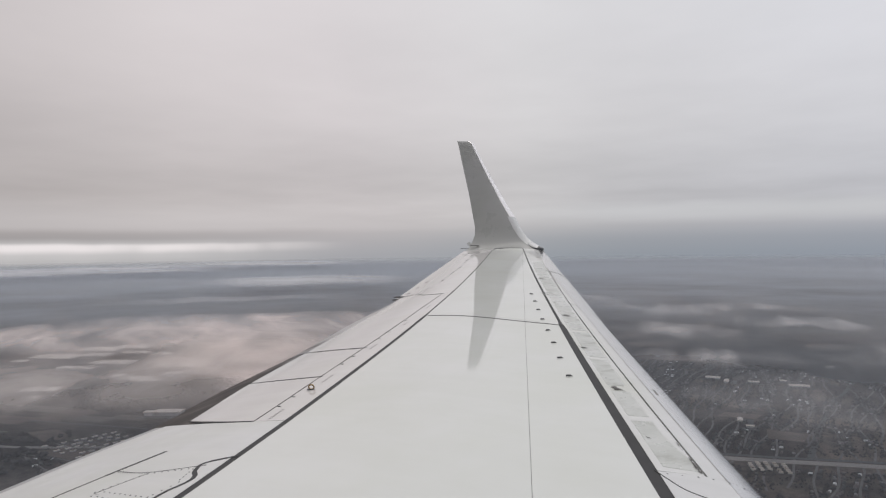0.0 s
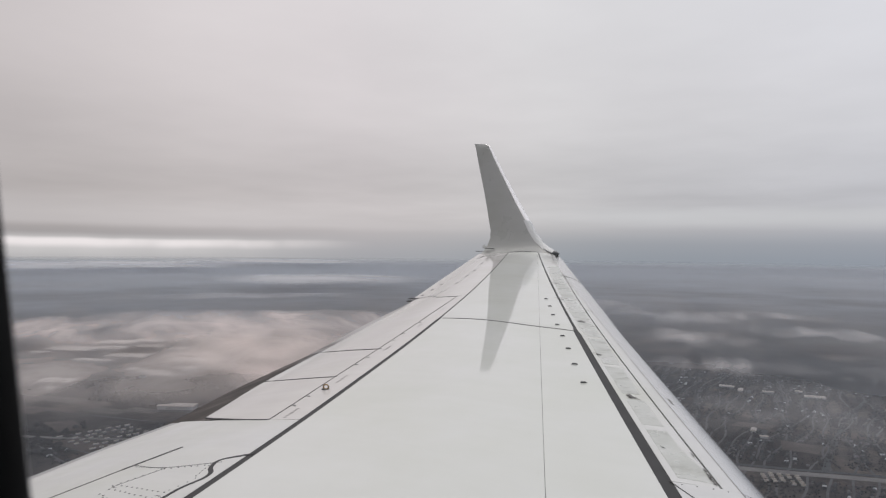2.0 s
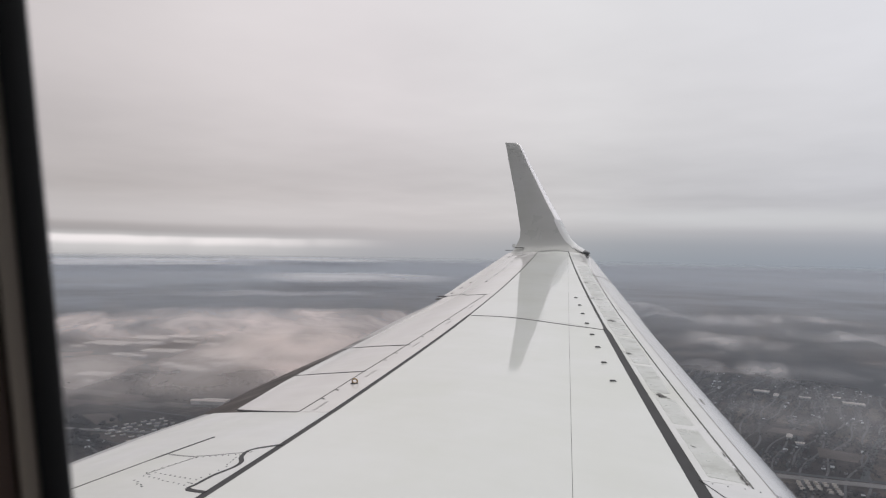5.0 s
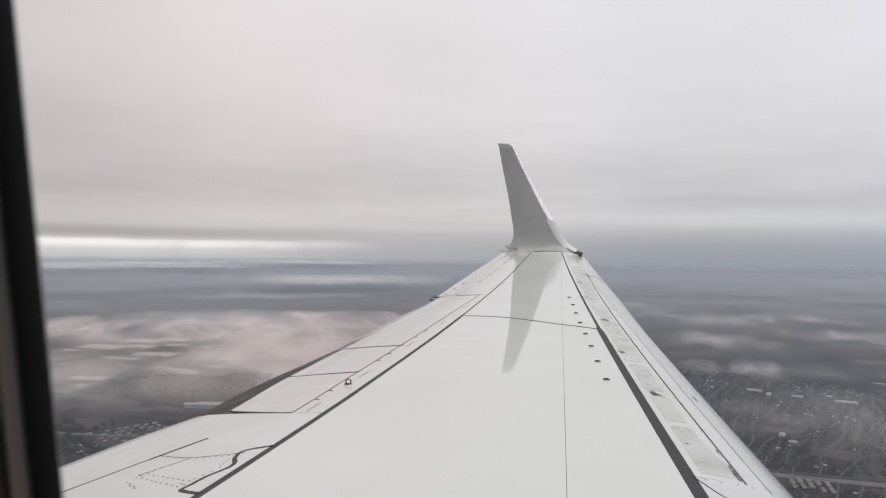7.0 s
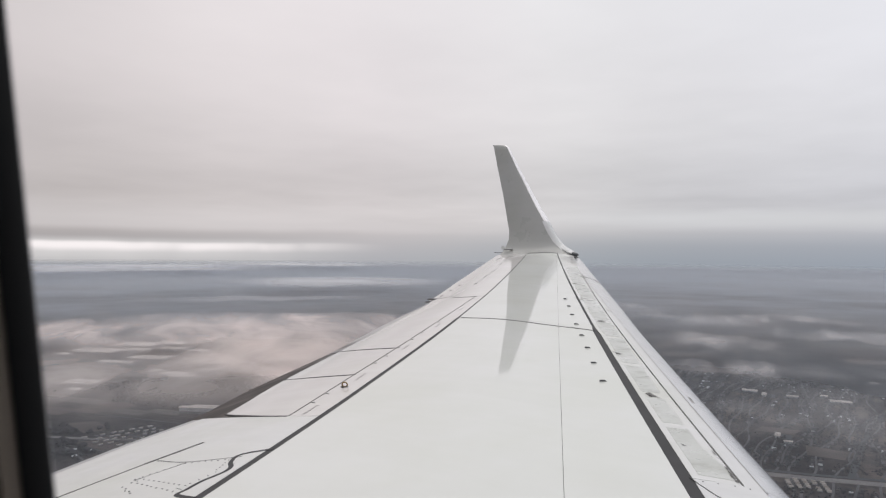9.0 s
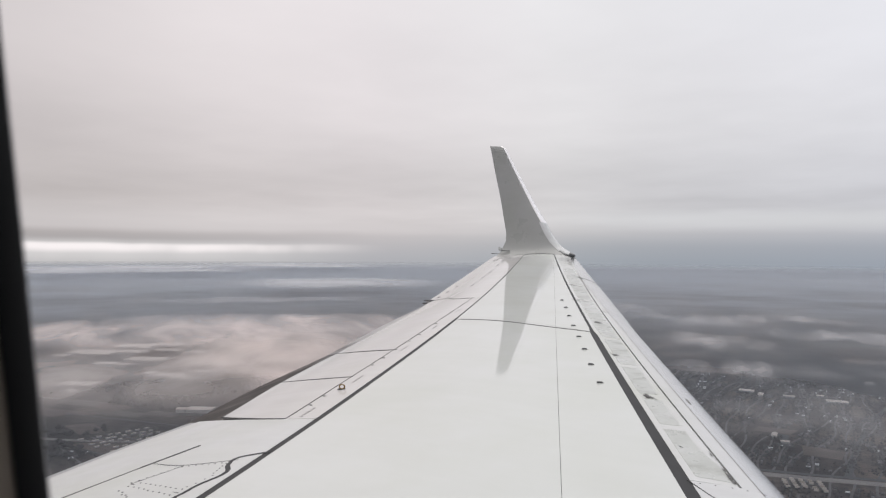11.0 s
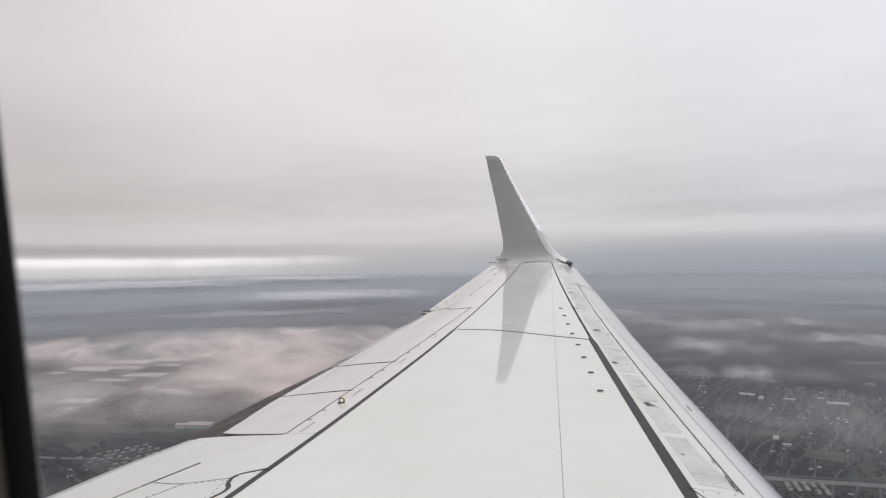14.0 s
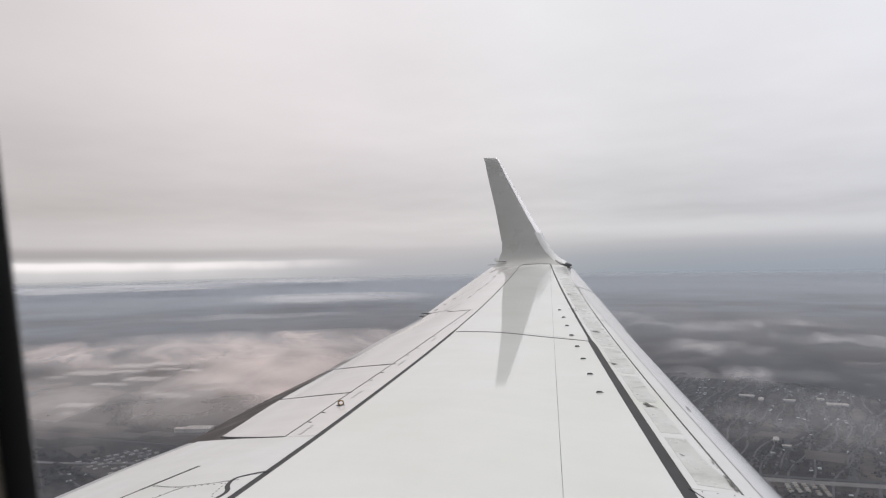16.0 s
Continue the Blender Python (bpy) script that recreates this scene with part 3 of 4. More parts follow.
def settled(p):
    """Washout of the wing box: the front spar a little farther out, the rear spar a little nearer, easing off towards the tip."""
    x, y = p[0], p[1]
    v = (14.5 - y) / 10
    if v <= 0:
        return Vector(p)
    u = (LE(y) - x) / (LE(y) - TE(y)) - 0.45
    u = min(max(u, -0.47), 0.57)
    k = 1 + v / (v + 0.12) * (-0.5038 * u - 0.0277 * u * u + 1.7522 * u ** 3 + 0.1005 * u * v) + 0.0085 * v - 0.0206 * v * v
    return Vector(p) * k


# ---- wing ----
wing = thing("wing", "white airliner wing with dark sealant lines and winglet in painted grey shade", "aircraft wing", at=(0, 0, 0))

# inner structure, which shows in the gaps
bm = bmesh.new()
rows = []
for i in range(61):
    y = 0.1 + 14.35 * i / 60
    a, b = LE(y), TE(y)
    ch = a - b
    row = []
    for c in (0.03, 0.06, 0.1, 0.15, 0.2, 0.28, 0.36, 0.45, 0.55, 0.65, 0.75, 0.85):
        x = a - ch * c
        row.append((x, y, top(x, y) - 0.011))
    for c, d in ((0.86, 0.13), (0.65, 0.14), (0.45, 0.14), (0.25, 0.13), (0.1, 0.105), (0.04, 0.085)):
        row.append((a - ch * c, y, crest(y) - ch * d + twist(y, c)))
    rows.append([bm.verts.new(p) for p in row])
for r, s in zip(rows, rows[1:]):
    for j in range(len(r)):
        k = (j + 1) % len(r)
        bm.faces.new((r[j], r[k], s[k], s[j]))
bm.faces.new(rows[0])
bm.faces.new(rows[-1])
part("wing_box", bm, GAP, wing, "dark structure between the skin panels")

LINE = 0.0012        # half width of a panel line


def eased(y, at):
    return min(max((y - at) / 0.12, 0.0), 1.0)


def rear_half(y):
    """Half the width of the rear sealant line, narrower outboard of the skin joint."""
    return (0.039 - 0.0011 * y) * (1 - 0.45 * eased(y, 7.40))


def front_half(y):
    return (0.041 - 0.0010 * y) * (1 - 0.50 * eased(y, 6.46))


def rear_seal_front(y):
    return REAR(y) + rear_half(y)


def rear_seal_back(y):
    return REAR(y) - rear_half(y)


def front_seal_front(y):
    return FRONT(y) + front_half(y)


def front_seal_back(y):
    return FRONT(y) - front_half(y)


part("skin_panel", skin(front_seal_back, shifted(MIDDLE, LINE), (0.14, 0.14), (6.475, 6.665), 44, 10), WHITE, wing)
part("skin_panel", skin(shifted(MIDDLE, -LINE), rear_seal_front, (0.14, 0.14), (6.665, 7.42), 44, 14), WHITE, wing)
part("skin_panel", skin(front_seal_back, shifted(MIDDLE, LINE), (6.482, 6.672), (14.42, 14.45), 40, 8), WHITE, wing)
part("skin_panel", skin(shifted(MIDDLE, -LINE), rear_seal_front, (6.672, 7.427), (14.45, 14.52), 40, 12), WHITE, wing)
part("rear_spar_seal", skin(rear_seal_front, rear_seal_back, (0.14, 0.14), (14.3, 14.3), 60, 1, 0.01, lambda u, v: -0.002), SEAL, wing, "dark grey sealant line along the rear spar")
part("front_spar_seal", skin(front_seal_front, front_seal_back, (0.14, 0.14), (14.38, 14.38), 60, 1, 0.01, lambda u, v: -0.002), SEAL, wing, "dark grey sealant line along the front spar")

# trailing edge: fixed strip, spoilers, aileron, flap
part("fixed_strip", skin(rear_seal_back, shifted(HINGE, 0.005), (3.54, 3.56), (9.18, 9.26), 40, 3), WHITE_TE, wing)
part("fixed_trailing_panel", skin(rear_seal_back, shifted(FIXTE, 0.11), (0.14, 0.14), (3.53, 3.66), 24, 14), ROOT, wing)
part("trailing_edge_strip", skin(shifted(FIXTE, 0.11), shifted(FIXTE, -0.02), (0.14, 0.14), (3.64, 3.66), 20, 2, 0.03, lambda u, v: -0.004), STRIP, wing, "pale grey strip along the trailing edge")
for inn, out, n in (((3.565, 3.68), (4.765, 4.81), 10), ((4.78, 4.83), (5.88, 6.075), 10), ((5.895, 6.09), (9.24, 9.64), 26)):
    part("spoiler", skin(shifted(HINGE, -0.005), SPOIL, inn, out, n, 8, 0.016, lambda u, v: 0.014 * v * v), WHITE_TE, wing)
part("aileron_panel", skin(rear_seal_back, TE, (9.20, 9.68), (14.50, 14.75), 34, 12, 0.02), WHITE_TE, wing)
part("flap", skin(shifted(SPOIL, 0.25), FLAPTE, (3.5, 3.5), (6.15, 6.15), 14, 8, 0.05, lambda u, v: -0.004 - 0.03 * (1 - v)), FLAP, wing, "soot-stained lowered flap")
part("flap", skin(shifted(SPOIL, 0.25), FLAPTE, (6.17, 6.17), (9.62, 9.62), 18, 8, 0.05, lambda u, v: -0.004 - 0.02 * (1 - v)), FLAP, wing, "light grey lowered flap")

# leading edge: fixed white strip, weathered bays, slats
part("fixed_leading_panel", skin(shifted(LE, -SEAM - 0.002), front_seal_front, (0.14, 0.14), (3.322, 3.20), 14, 8, 0.02), SLAT, wing)
part("fixed_nose", nose(shifted(LE, -SEAM), (0.14, 0.14), (3.37, 3.322), 14), METAL, wing, "polished bare aluminium leading edge")
part("fixed_leading_strip", skin(shifted(SLOT, -0.012), front_seal_front, (3.281, 3.206), (14.42, 14.42), 50, 6), GRIMY, wing)
for a, b in ((3.325, 7.86), (7.863, 10.92), (10.935, 14.32)):
    slat = part("slat", skin(shifted(LE, -SEAM - 0.002), shifted(SLOT, 0.003), (a + 0.001, a - 0.043) if a < 4 else (a - 0.03, a), (b - 0.03, b), 30, 5, 0.02), SLAT, wing)
    part("slat_seam", ribbon([(LE(y) - SEAM - 0.001, y) for y in np.linspace(a - 0.03, b - 0.03, 24)], 0.006, 0.001), STENCIL, slat, "fine grey seam")
    part("bare_metal_nose", nose(shifted(LE, -SEAM), (a + 0.05 if a < 4 else a - 0.06, a + 0.001 if a < 4 else a - 0.03), (b - 0.06, b - 0.03), 24), METAL, slat, "polished bare aluminium leading edge")
part("slat_joint", ribbon([(SLOT(7.88) + 0.01, 7.88), (-2.86, 7.85), (LE(7.82) - SEAM, 7.82)], 0.014, 0.002), STENCIL, wing)
part("slat_joint", ribbon([(-4.58, 10.99), (-4.40, 10.92), (-4.27, 10.88), (-4.18, 10.85)], 0.03, 0.003), GAP, wing)


def bay_front(y):
    k = min(max((y - 3.30) / 0.45, 0.0), 1.0)
    k = 0.96 - 0.24 * k * k * (3 - 2 * k) if y < 4.5 else 0.72 + 0.16 * min(1.0, (y - 4.5) / 1.5)
    return SLOT(y) * k + front_seal_front(y) * (1 - k)


def bay_rear(y):
    return SLOT(y) * 0.18 + front_seal_front(y) * 0.82


for a, b in ((3.27, 3.88), (3.96, 4.42), (4.55, 5.22), (5.31, 6.22), (6.32, 6.98), (7.1, 8.48), (8.6, 9.92), (10.06, 12.1)):
    part("weathered_bay", skin(bay_front, bay_rear, (a + 0.05, a), (b + 0.05, b), 12, 6, 0.002, lambda u, v: 0.0012), GREY_LE, wing, "stained grey-green bay behind the slat")

# fine lines, beads and fasteners
part("tip_line", ribbon([(x, 14.44 - 0.1 * (x + 6.6)) for x in np.linspace(-6.6, -7.42, 8)], 0.09), SEAL, wing)
part("skin_joint", ribbon(smooth_line([(-2.55, 6.48), (-3.24, 6.67), (-4.15, 7.11), (-4.79, 7.42)]), 0.024), SEAL, wing, "dark chordwise skin joint")
part("hinge_line", ribbon([(HINGE(y), y) for y in np.linspace(3.56, 9.25, 24)], 0.014), GAP, wing)
for pts, w in (([(-5.67, 9.25), (-6.18, 9.46), (-6.50, 9.70), (-6.86, 9.72)], 0.018), ([(-4.62, 5.88), (-5.23, 6.01), (-5.73, 6.08)], 0.016), ([(-4.29, 4.77), (-5.0, 4.82), (-5.33, 4.82)], 0.016), ([(-3.91, 3.56), (-4.43, 3.61), (-4.81, 3.67)], 0.016)):
    part("spoiler_joint", ribbon(smooth_line(pts), w, 0.003, 0.0 if pts[0][1] > 9 else 0.0145), GAP, wing)
part("sealant_bead", ribbon(smooth_line([(-3.28, 2.87), (-3.47, 2.77), (-3.415, 2.65), (-3.315, 2.57), (-3.28, 2.49), (-3.30, 2.36), (-3.28, 2.245), (-3.26, 2.17), (-3.08, 2.15)]), 0.030), SEAL, wing, "curved dark sealant bead")
part("panel_line", ribbon([(-4.20, 2.99), (-4.28, 2.57), (-4.33, 2.19), (-4.39, 1.6), (-4.44, 1.0)], 0.019), GAP, wing)
part("panel_line", ribbon([(-4.195, 3.01), (-4.245, 2.76), (-4.275, 2.60)], 0.032, 0.002), GAP, wing)
part("panel_line", ribbon(smooth_line([(-4.24, 2.67), (-3.87, 2.635), (-3.42, 2.735)]), 0.004), SEAL, wing)
part("panel_line", ribbon([(-3.84, 2.63), (-3.95, 2.33)], 0.004), SEAL, wing)
part("panel_line", ribbon([(-3.95, 2.33), (-3.32, 2.24)], 0.004), SEAL, wing)
part("panel_line", ribbon([(-6.44, 9.64), (-6.53, 10.26)], 0.012), STRIP, wing)
part("panel_line", ribbon([(-6.65, 10.82), (-6.90, 11.62), (-7.07, 12.22), (-7.43, 13.19)], 0.010), STRIP, wing)
for x, y in ((-7.43, 13.19), (-7.07, 12.22), (-6.90, 11.62), (-6.65, 10.82), (-7.13, 11.0), (-7.01, 10.49), (-6.89, 10.01)):
    part("drain_cover", ribbon([(x - 0.012, y - 0.025), (x, y), (x + 0.006, y + 0.03)], 0.028, 0.005), VANE, wing)
part("panel_line", ribbon(smooth_line([(-0.79, 3.20), (-0.71, 3.13), (-0.62, 3.06), (-0.5, 3.02)]), 0.006), GAP, wing)
screw = None


def fastener(x, y, r=0.0075, material=VANE):
    global screw
    if screw is None:
        bm = bmesh.new()
        bmesh.ops.create_cone(bm, segments=8, radius1=1, radius2=0.8, depth=0.5, cap_ends=True)
        screw = part("fastener", bm, material, wing)
        ob = screw
    else:
        ob = new("fastener", screw.data)
        ob.parent = wing
    ob.location, ob.scale = (x, y, top(x, y) + 0.001), (r, r, 0.004)


def row_of(a, b, n, jitter=0.0, r=0.007):
    for i in range(n):
        t = i / max(1, n - 1)
        fastener(a[0] + (b[0] - a[0]) * t + random.uniform(-jitter, jitter), a[1] + (b[1] - a[1]) * t + random.uniform(-jitter, jitter), r)


row_of((-4.21, 2.65), (-3.88, 2.62), 12, 0.004, 0.004)
row_of((-3.83, 2.615), (-3.46, 2.69), 8, 0.003, 0.006)
row_of((-3.86, 2.58), (-3.97, 2.35), 7, 0.003, 0.006)
row_of((-3.94, 2.36), (-3.36, 2.29), 10, 0.003, 0.006)
row_of((-3.92, 2.30), (-3.36, 2.21), 9, 0.004, 0.006)
row_of((-3.49, 2.71), (-3.385, 2.52), 6, 0.003, 0.005)
row_of((-3.345, 2.49), (-3.355, 2.32), 4, 0.003, 0.005)
row_of((-3.90, 2.23), (-3.70, 2.16), 5, 0.012, 0.007)
row_of((-0.73, 3.195), (-0.35, 3.36), 7, 0.002, 0.004)

# hinge covers along the spoiler line, and stencilled marks
for y in (3.90, 4.15, 5.2, 5.5, 6.3, 6.65, 7.3):
    x = HINGE(y) + 0.05
    part("hinge_cover", ribbon([(x + 0.02, y - 0.01), (x - 0.035, y + 0.012)], 0.009, 0.004), VANE, wing)
for y, n in ((3.72, 6), (4.68, 6), (5.90, 6), (7.1, 5), (8.2, 5)):
    for k in range(n):
        yk = y + 0.04 * (k - n / 2)
        x = REAR(yk) * 0.38 + HINGE(yk) * 0.62
        part("stencil_mark", ribbon([(x + 0.016, yk), (x - 0.016, yk + 0.006)], 0.022, 0.0006), STENCIL, wing)
for k in range(3):
    part("stencil_mark", ribbon([(-1.11 - 0.02 * k, 4.60 + 0.04 * k), (-1.125 - 0.02 * k, 4.63 + 0.04 * k)], 0.018, 0.0006), STENCIL, wing)

# vortex generators
for x, y in ((-3.73, 8.43), (-3.43, 7.87), (-3.14, 7.30), (-2.85, 6.74), (-2.56, 6.19), (-2.29, 5.67), (-2.02, 5.14), (-1.75, 4.63)):
    bm = bmesh.new()
    foot = [bm.verts.new(p) for p in ((-0.030, -0.006, -0.002), (0.030, -0.006, -0.002), (0.030, 0.006, -0.002), (-0.030, 0.006, -0.002))]
    head = [bm.verts.new(p) for p in ((-0.026, -0.002, 0.013), (0.010, -0.002, 0.013), (0.010, 0.002, 0.013), (-0.026, 0.002, 0.013))]
    bm.faces.new(foot[::-1])
    bm.faces.new(head)
    for i in range(4):
        j = (i + 1) % 4
        bm.faces.new((foot[i], foot[j], head[j], head[i]))
    ob = part("vortex_generator", bm, VANE, wing, "small dark vane", False)
    ob.matrix_local = Matrix.Translation((x, y, top(x, y))) @ Matrix.Rotation(radians(30), 4, "Z")

# slat track smears
def grease(x, y, long, short, turn, label):
    """A thin ragged film of grease on the skin."""
    bm = bmesh.new()
    c, q = math.cos(radians(turn)), math.sin(radians(turn))
    ring = []
    for k in range(18):
        u, v = 1.5 * math.cos(k / 18 * math.tau), 1.5 * math.sin(k / 18 * math.tau)
        px, py = x + c * u * long - q * v * short, y + q * u * long + c * v * short
        ring.append(bm.verts.new((u, v, (top(px, py) - top(x, y)) / short)))
    low = [bm.verts.new((v.co.x, v.co.y, v.co.z - 0.01)) for v in ring]
    bm.faces.new(ring)
    for k in range(18):
        bm.faces.new((ring[k], low[k], low[(k + 1) % 18], ring[(k + 1) % 18]))
    ob = part("grease_smear", bm, GRIME, wing, label, False)
    ob.location, ob.scale, ob.rotation_euler = (x, y, top(x, y) + 0.003), (long, short, short), (0, 0, radians(turn))


for x, y, r in ((-1.36, 4.50, 0.055), (-2.69, 7.05, 0.07), (-4.21, 9.97, 0.15), (-0.93, 3.64, 0.018), (-1.99, 5.61, 0.05), (-3.5, 8.5, 0.12), (-5.62, 13.0, 0.16), (-4.75, 11.2, 0.12), (-1.375, 4.485, 0.028), (-2.70, 7.04, 0.036), (-4.22, 9.95, 0.07), (-2.0, 5.60, 0.024)):
    grease(x, y, 1.25 * r, 0.55 * r, -38, "dark grease smear by a slat track")
for y, long, short in ((3.42, 0.15, 0.008), (3.62, 0.16, 0.004), (3.34, 0.05, 0.012)):
    grease(SLOT(y) - 0.022, y, long, short, -62, "dark grease smear along the slat slot")

# tie-down ring
bm = bmesh.new()
loops = []
for i in range(20):
    a = i / 20 * math.tau
    loops.append([bm.verts.new(((0.022 + 0.006 * math.cos(b)) * math.cos(a), 0.006 * math.sin(b), 0.022 + (0.018 + 0.006 * math.cos(b)) * math.sin(a))) for b in (k / 8 * math.tau for k in range(8))])
for i in range(20):
    for k in range(8):
        bm.faces.new((loops[i][k], loops[(i + 1) % 20][k], loops[(i + 1) % 20][(k + 1) % 8], loops[i][(k + 1) % 8]))
ob = part("tie_down_ring", bm, BRASS, wing, "small brass tie-down ring")
ob.matrix_local = Matrix.Translation((-4.02, 4.33, top(-4.02, 4.33))) @ Matrix.Rotation(radians(25), 4, "Z")
bm = box(0.07, 0.03, 0.008, (0, 0, 0.002), 0, 0.003)
part("ring_base", bm, VANE, wing).matrix_local = Matrix.Translation((-4.02, 4.33, top(-4.02, 4.33))) @ Matrix.Rotation(radians(25), 4, "Z")

# winglet: sections from the wing tip to the top, leading and trailing point
SECT = [((LE(14.46) - 0.02, 14.46, top(LE(14.46) - 0.02, 14.46) - 0.02), (TE(14.46) + 0.02, 14.5, top(TE(14.46) + 0.02, 14.46) - 0.02)), ((-6.15, 14.62, -0.07), (-8.33, 14.72, -0.06)),
        ((-6.33, 14.76, 0.02), (-8.29, 14.85, 0.04)), ((-6.52, 14.87, 0.13), (-8.25, 14.93, 0.18)), ((-6.70, 14.94, 0.25), (-8.21, 14.99, 0.34)), ((-6.90, 15.01, 0.47), (-8.24, 15.06, 0.56)),
        ((-7.10, 15.09, 0.77), (-8.34, 15.14, 0.84)), ((-7.40, 15.20, 1.14), (-8.45, 15.22, 1.20)), ((-7.66, 15.30, 1.50), (-8.57, 15.31, 1.55)), ((-8.20, 15.48, 2.28), (-8.853, 15.48, 2.35)),
        ((-8.47, 15.57, 2.70), (-9.0, 15.58, 2.80)), ((-8.55, 15.59, 2.83), (-9.05, 15.60, 2.92)), ((-8.68, 15.61, 2.90), (-9.07, 15.61, 2.945))]
PLUMP = (0.75, 0.65, 0.6, 0.6, 0.7, 0.85, 1, 1, 1, 1, 1, 0.8, 0.3)
FOIL = curve1([0, 0.015, 0.05, 0.11, 0.3, 0.6, 1.0], [0.0, 0.030, 0.054, 0.064, 0.062, 0.036, 0.001])


def winglet_loft(c0, c1, puff, first, n=9, last=None):
    bm = bmesh.new()
    rows = []
    for i in range(first, last or len(SECT)):
        a, b = Vector(SECT[i][0]), Vector(SECT[i][1])
        if i == 0:
            nrm = Vector((0, 0, 1))
        else:
            along = Vector(SECT[min(i + 1, len(SECT) - 1)][0]) + Vector(SECT[min(i + 1, len(SECT) - 1)][1]) - Vector(SECT[i - 1][0]) - Vector(SECT[i - 1][1])
            nrm = (b - a).cross(along).normalized()
            if nrm.y > 0 or nrm.z < 0:
                nrm = -nrm
        ch = (b - a).length
        row = []
        cs = [c0 + (c1 - c0) * (k / n) ** 1.7 for k in range(n + 1)]
        for c in reversed(cs):
            row.append(a + (b - a) * c + nrm * (ch * FOIL(c) * PLUMP[i] + puff) * 0.9)
        for c in cs[1 if c0 == 0 else 0:]:
            row.append(a + (b - a) * c - nrm * (ch * FOIL(c) * PLUMP[i] + puff) * 0.9)
        rows.append([bm.verts.new(p) for p in row])
    for r, s in zip(rows, rows[1:]):
        for j in range(len(r)):
            k = (j + 1) % len(r)
            bm.faces.new((r[j], r[k], s[k], s[j]))
    bm.faces.new(rows[0])
    bm.faces.new(rows[-1])
    return bm


# the winglet's grey is shade held in its base colour
winglet = part("winglet", winglet_loft(0.0, 1.0, 0.0, 0), WINGLET, wing, "upswept white winglet with shade painted in as grey, blending into the wing tip")
part("winglet_leading_edge", winglet_loft(0.0, 0.105, 0.003, 6, 8), WING_EDGE, winglet, "polished pale leading edge strip")
part("winglet_root_fairing", winglet_loft(0.0, 0.15, 0.007, 2, 8, 7), SKIN, winglet, "bright white fairing at the foot of the leading edge")

# tip lamps and wick
bm = bmesh.new()
bmesh.ops.create_uvsphere(bm, u_segments=20, v_segments=10, radius=1, matrix=Matrix.Translation((-6.30, 14.64, 0.0)) @ Matrix.Rotation(radians(-40), 4, "Z") @ Matrix.Rotation(radians(10), 4, "Y") @ Matrix.Diagonal((0.27, 0.10, 0.045, 1)))
part("navigation_lamp", bm, LENS, wing, "dark lens in the leading tip")
bm = bmesh.new()
bmesh.ops.create_uvsphere(bm, u_segments=20, v_segments=10, radius=1, matrix=Matrix.Translation((-6.46, 14.73, 0.06)) @ Matrix.Rotation(radians(-40), 4, "Z") @ Matrix.Rotation(radians(14), 4, "Y") @ Matrix.Diagonal((0.34, 0.10, 0.05, 1)))
part("lamp_fairing", bm, SKIN, wing, "white fairing over the tip lamp")
part("tail_lamp", box(0.09, 0.08, 0.10, (-8.25, 14.76, 0.12), 0.3, 0.02), SKIN, wing, "small white tip lamp housing")
part("tail_lamp_base", box(0.24, 0.04, 0.016, (-8.12, 14.80, 0.075), 0.15, 0.005), VANE, wing)
bm = bmesh.new()
bmesh.ops.create_cone(bm, segments=6, radius1=0.008, radius2=0.004, depth=0.34, cap_ends=True, matrix=Matrix.Translation((-8.36, 14.80, 0.0)) @ Matrix.Rotation(radians(90), 4, "Y"))
part("static_wick", bm, VANE, wing)


def blade(length, thick, wide, at, turn):
    """A thin plate that swells from a point and tapers off again."""
    bm = bmesh.new()
    rows = []
    for k in range(9):
        t = k / 8
        h = thick * (0.06 + math.sin(math.pi * t ** 0.6) ** 0.8)
        rows.append([bm.verts.new((length * t, q * wide * (0.3 + 0.7 * t), p * h)) for q, p in ((-0.5, -0.5), (0.5, -0.5), (0.5, 0.5), (-0.5, 0.5))])
    for r, q in zip(rows, rows[1:]):
        for j in range(4):
            bm.faces.new((r[j], r[(j + 1) % 4], q[(j + 1) % 4], q[j]))
    bm.faces.new(rows[0])
    bm.faces.new(rows[-1])
    bmesh.ops.transform(bm, matrix=Matrix.Translation(at) @ Matrix.Rotation(radians(turn), 4, "Z"), verts=bm.verts[:])
    return bm


zt = top(-6.80, 9.66)
part("aileron_end_fairing", blade(0.44, 0.030, 0.10, (-6.95, 9.62, zt + 0.012), 14), VANE, wing, "thin dark fairing at the aileron's inner end")
part("flap_end_fairing", blade(0.32, 0.030, 0.10, (-6.96, 9.58, zt - 0.036), 14), VANE, wing, "thin dark fairing at the flap's outer end")

# every part of the wing takes its place on the twisted wing box
done = set()
for ob in wing.children_recursive:
    if ob.location.length > 0.01:
        ob.location = settled(ob.location)
    elif ob.data.name not in done:
        done.add(ob.data.name)
        for vert in ob.data.vertices:
            vert.co = settled(vert.co)

# ---- cabin wall and window ----
TILT, LEAN = radians(6.5), radians(-1.0)
UPW, OUT = Vector((0, -math.sin(TILT), math.cos(TILT))), Vector((0, math.cos(TILT), math.sin(TILT)))
WIN_X, WIN_W, WIN_H, WIN_R, SEAL_N = -0.0958, 0.340, 0.47, 0.10, 0.110


def wall_point(x, up, n):
    return Vector((x, 0, 0)) + UPW * up + OUT * n


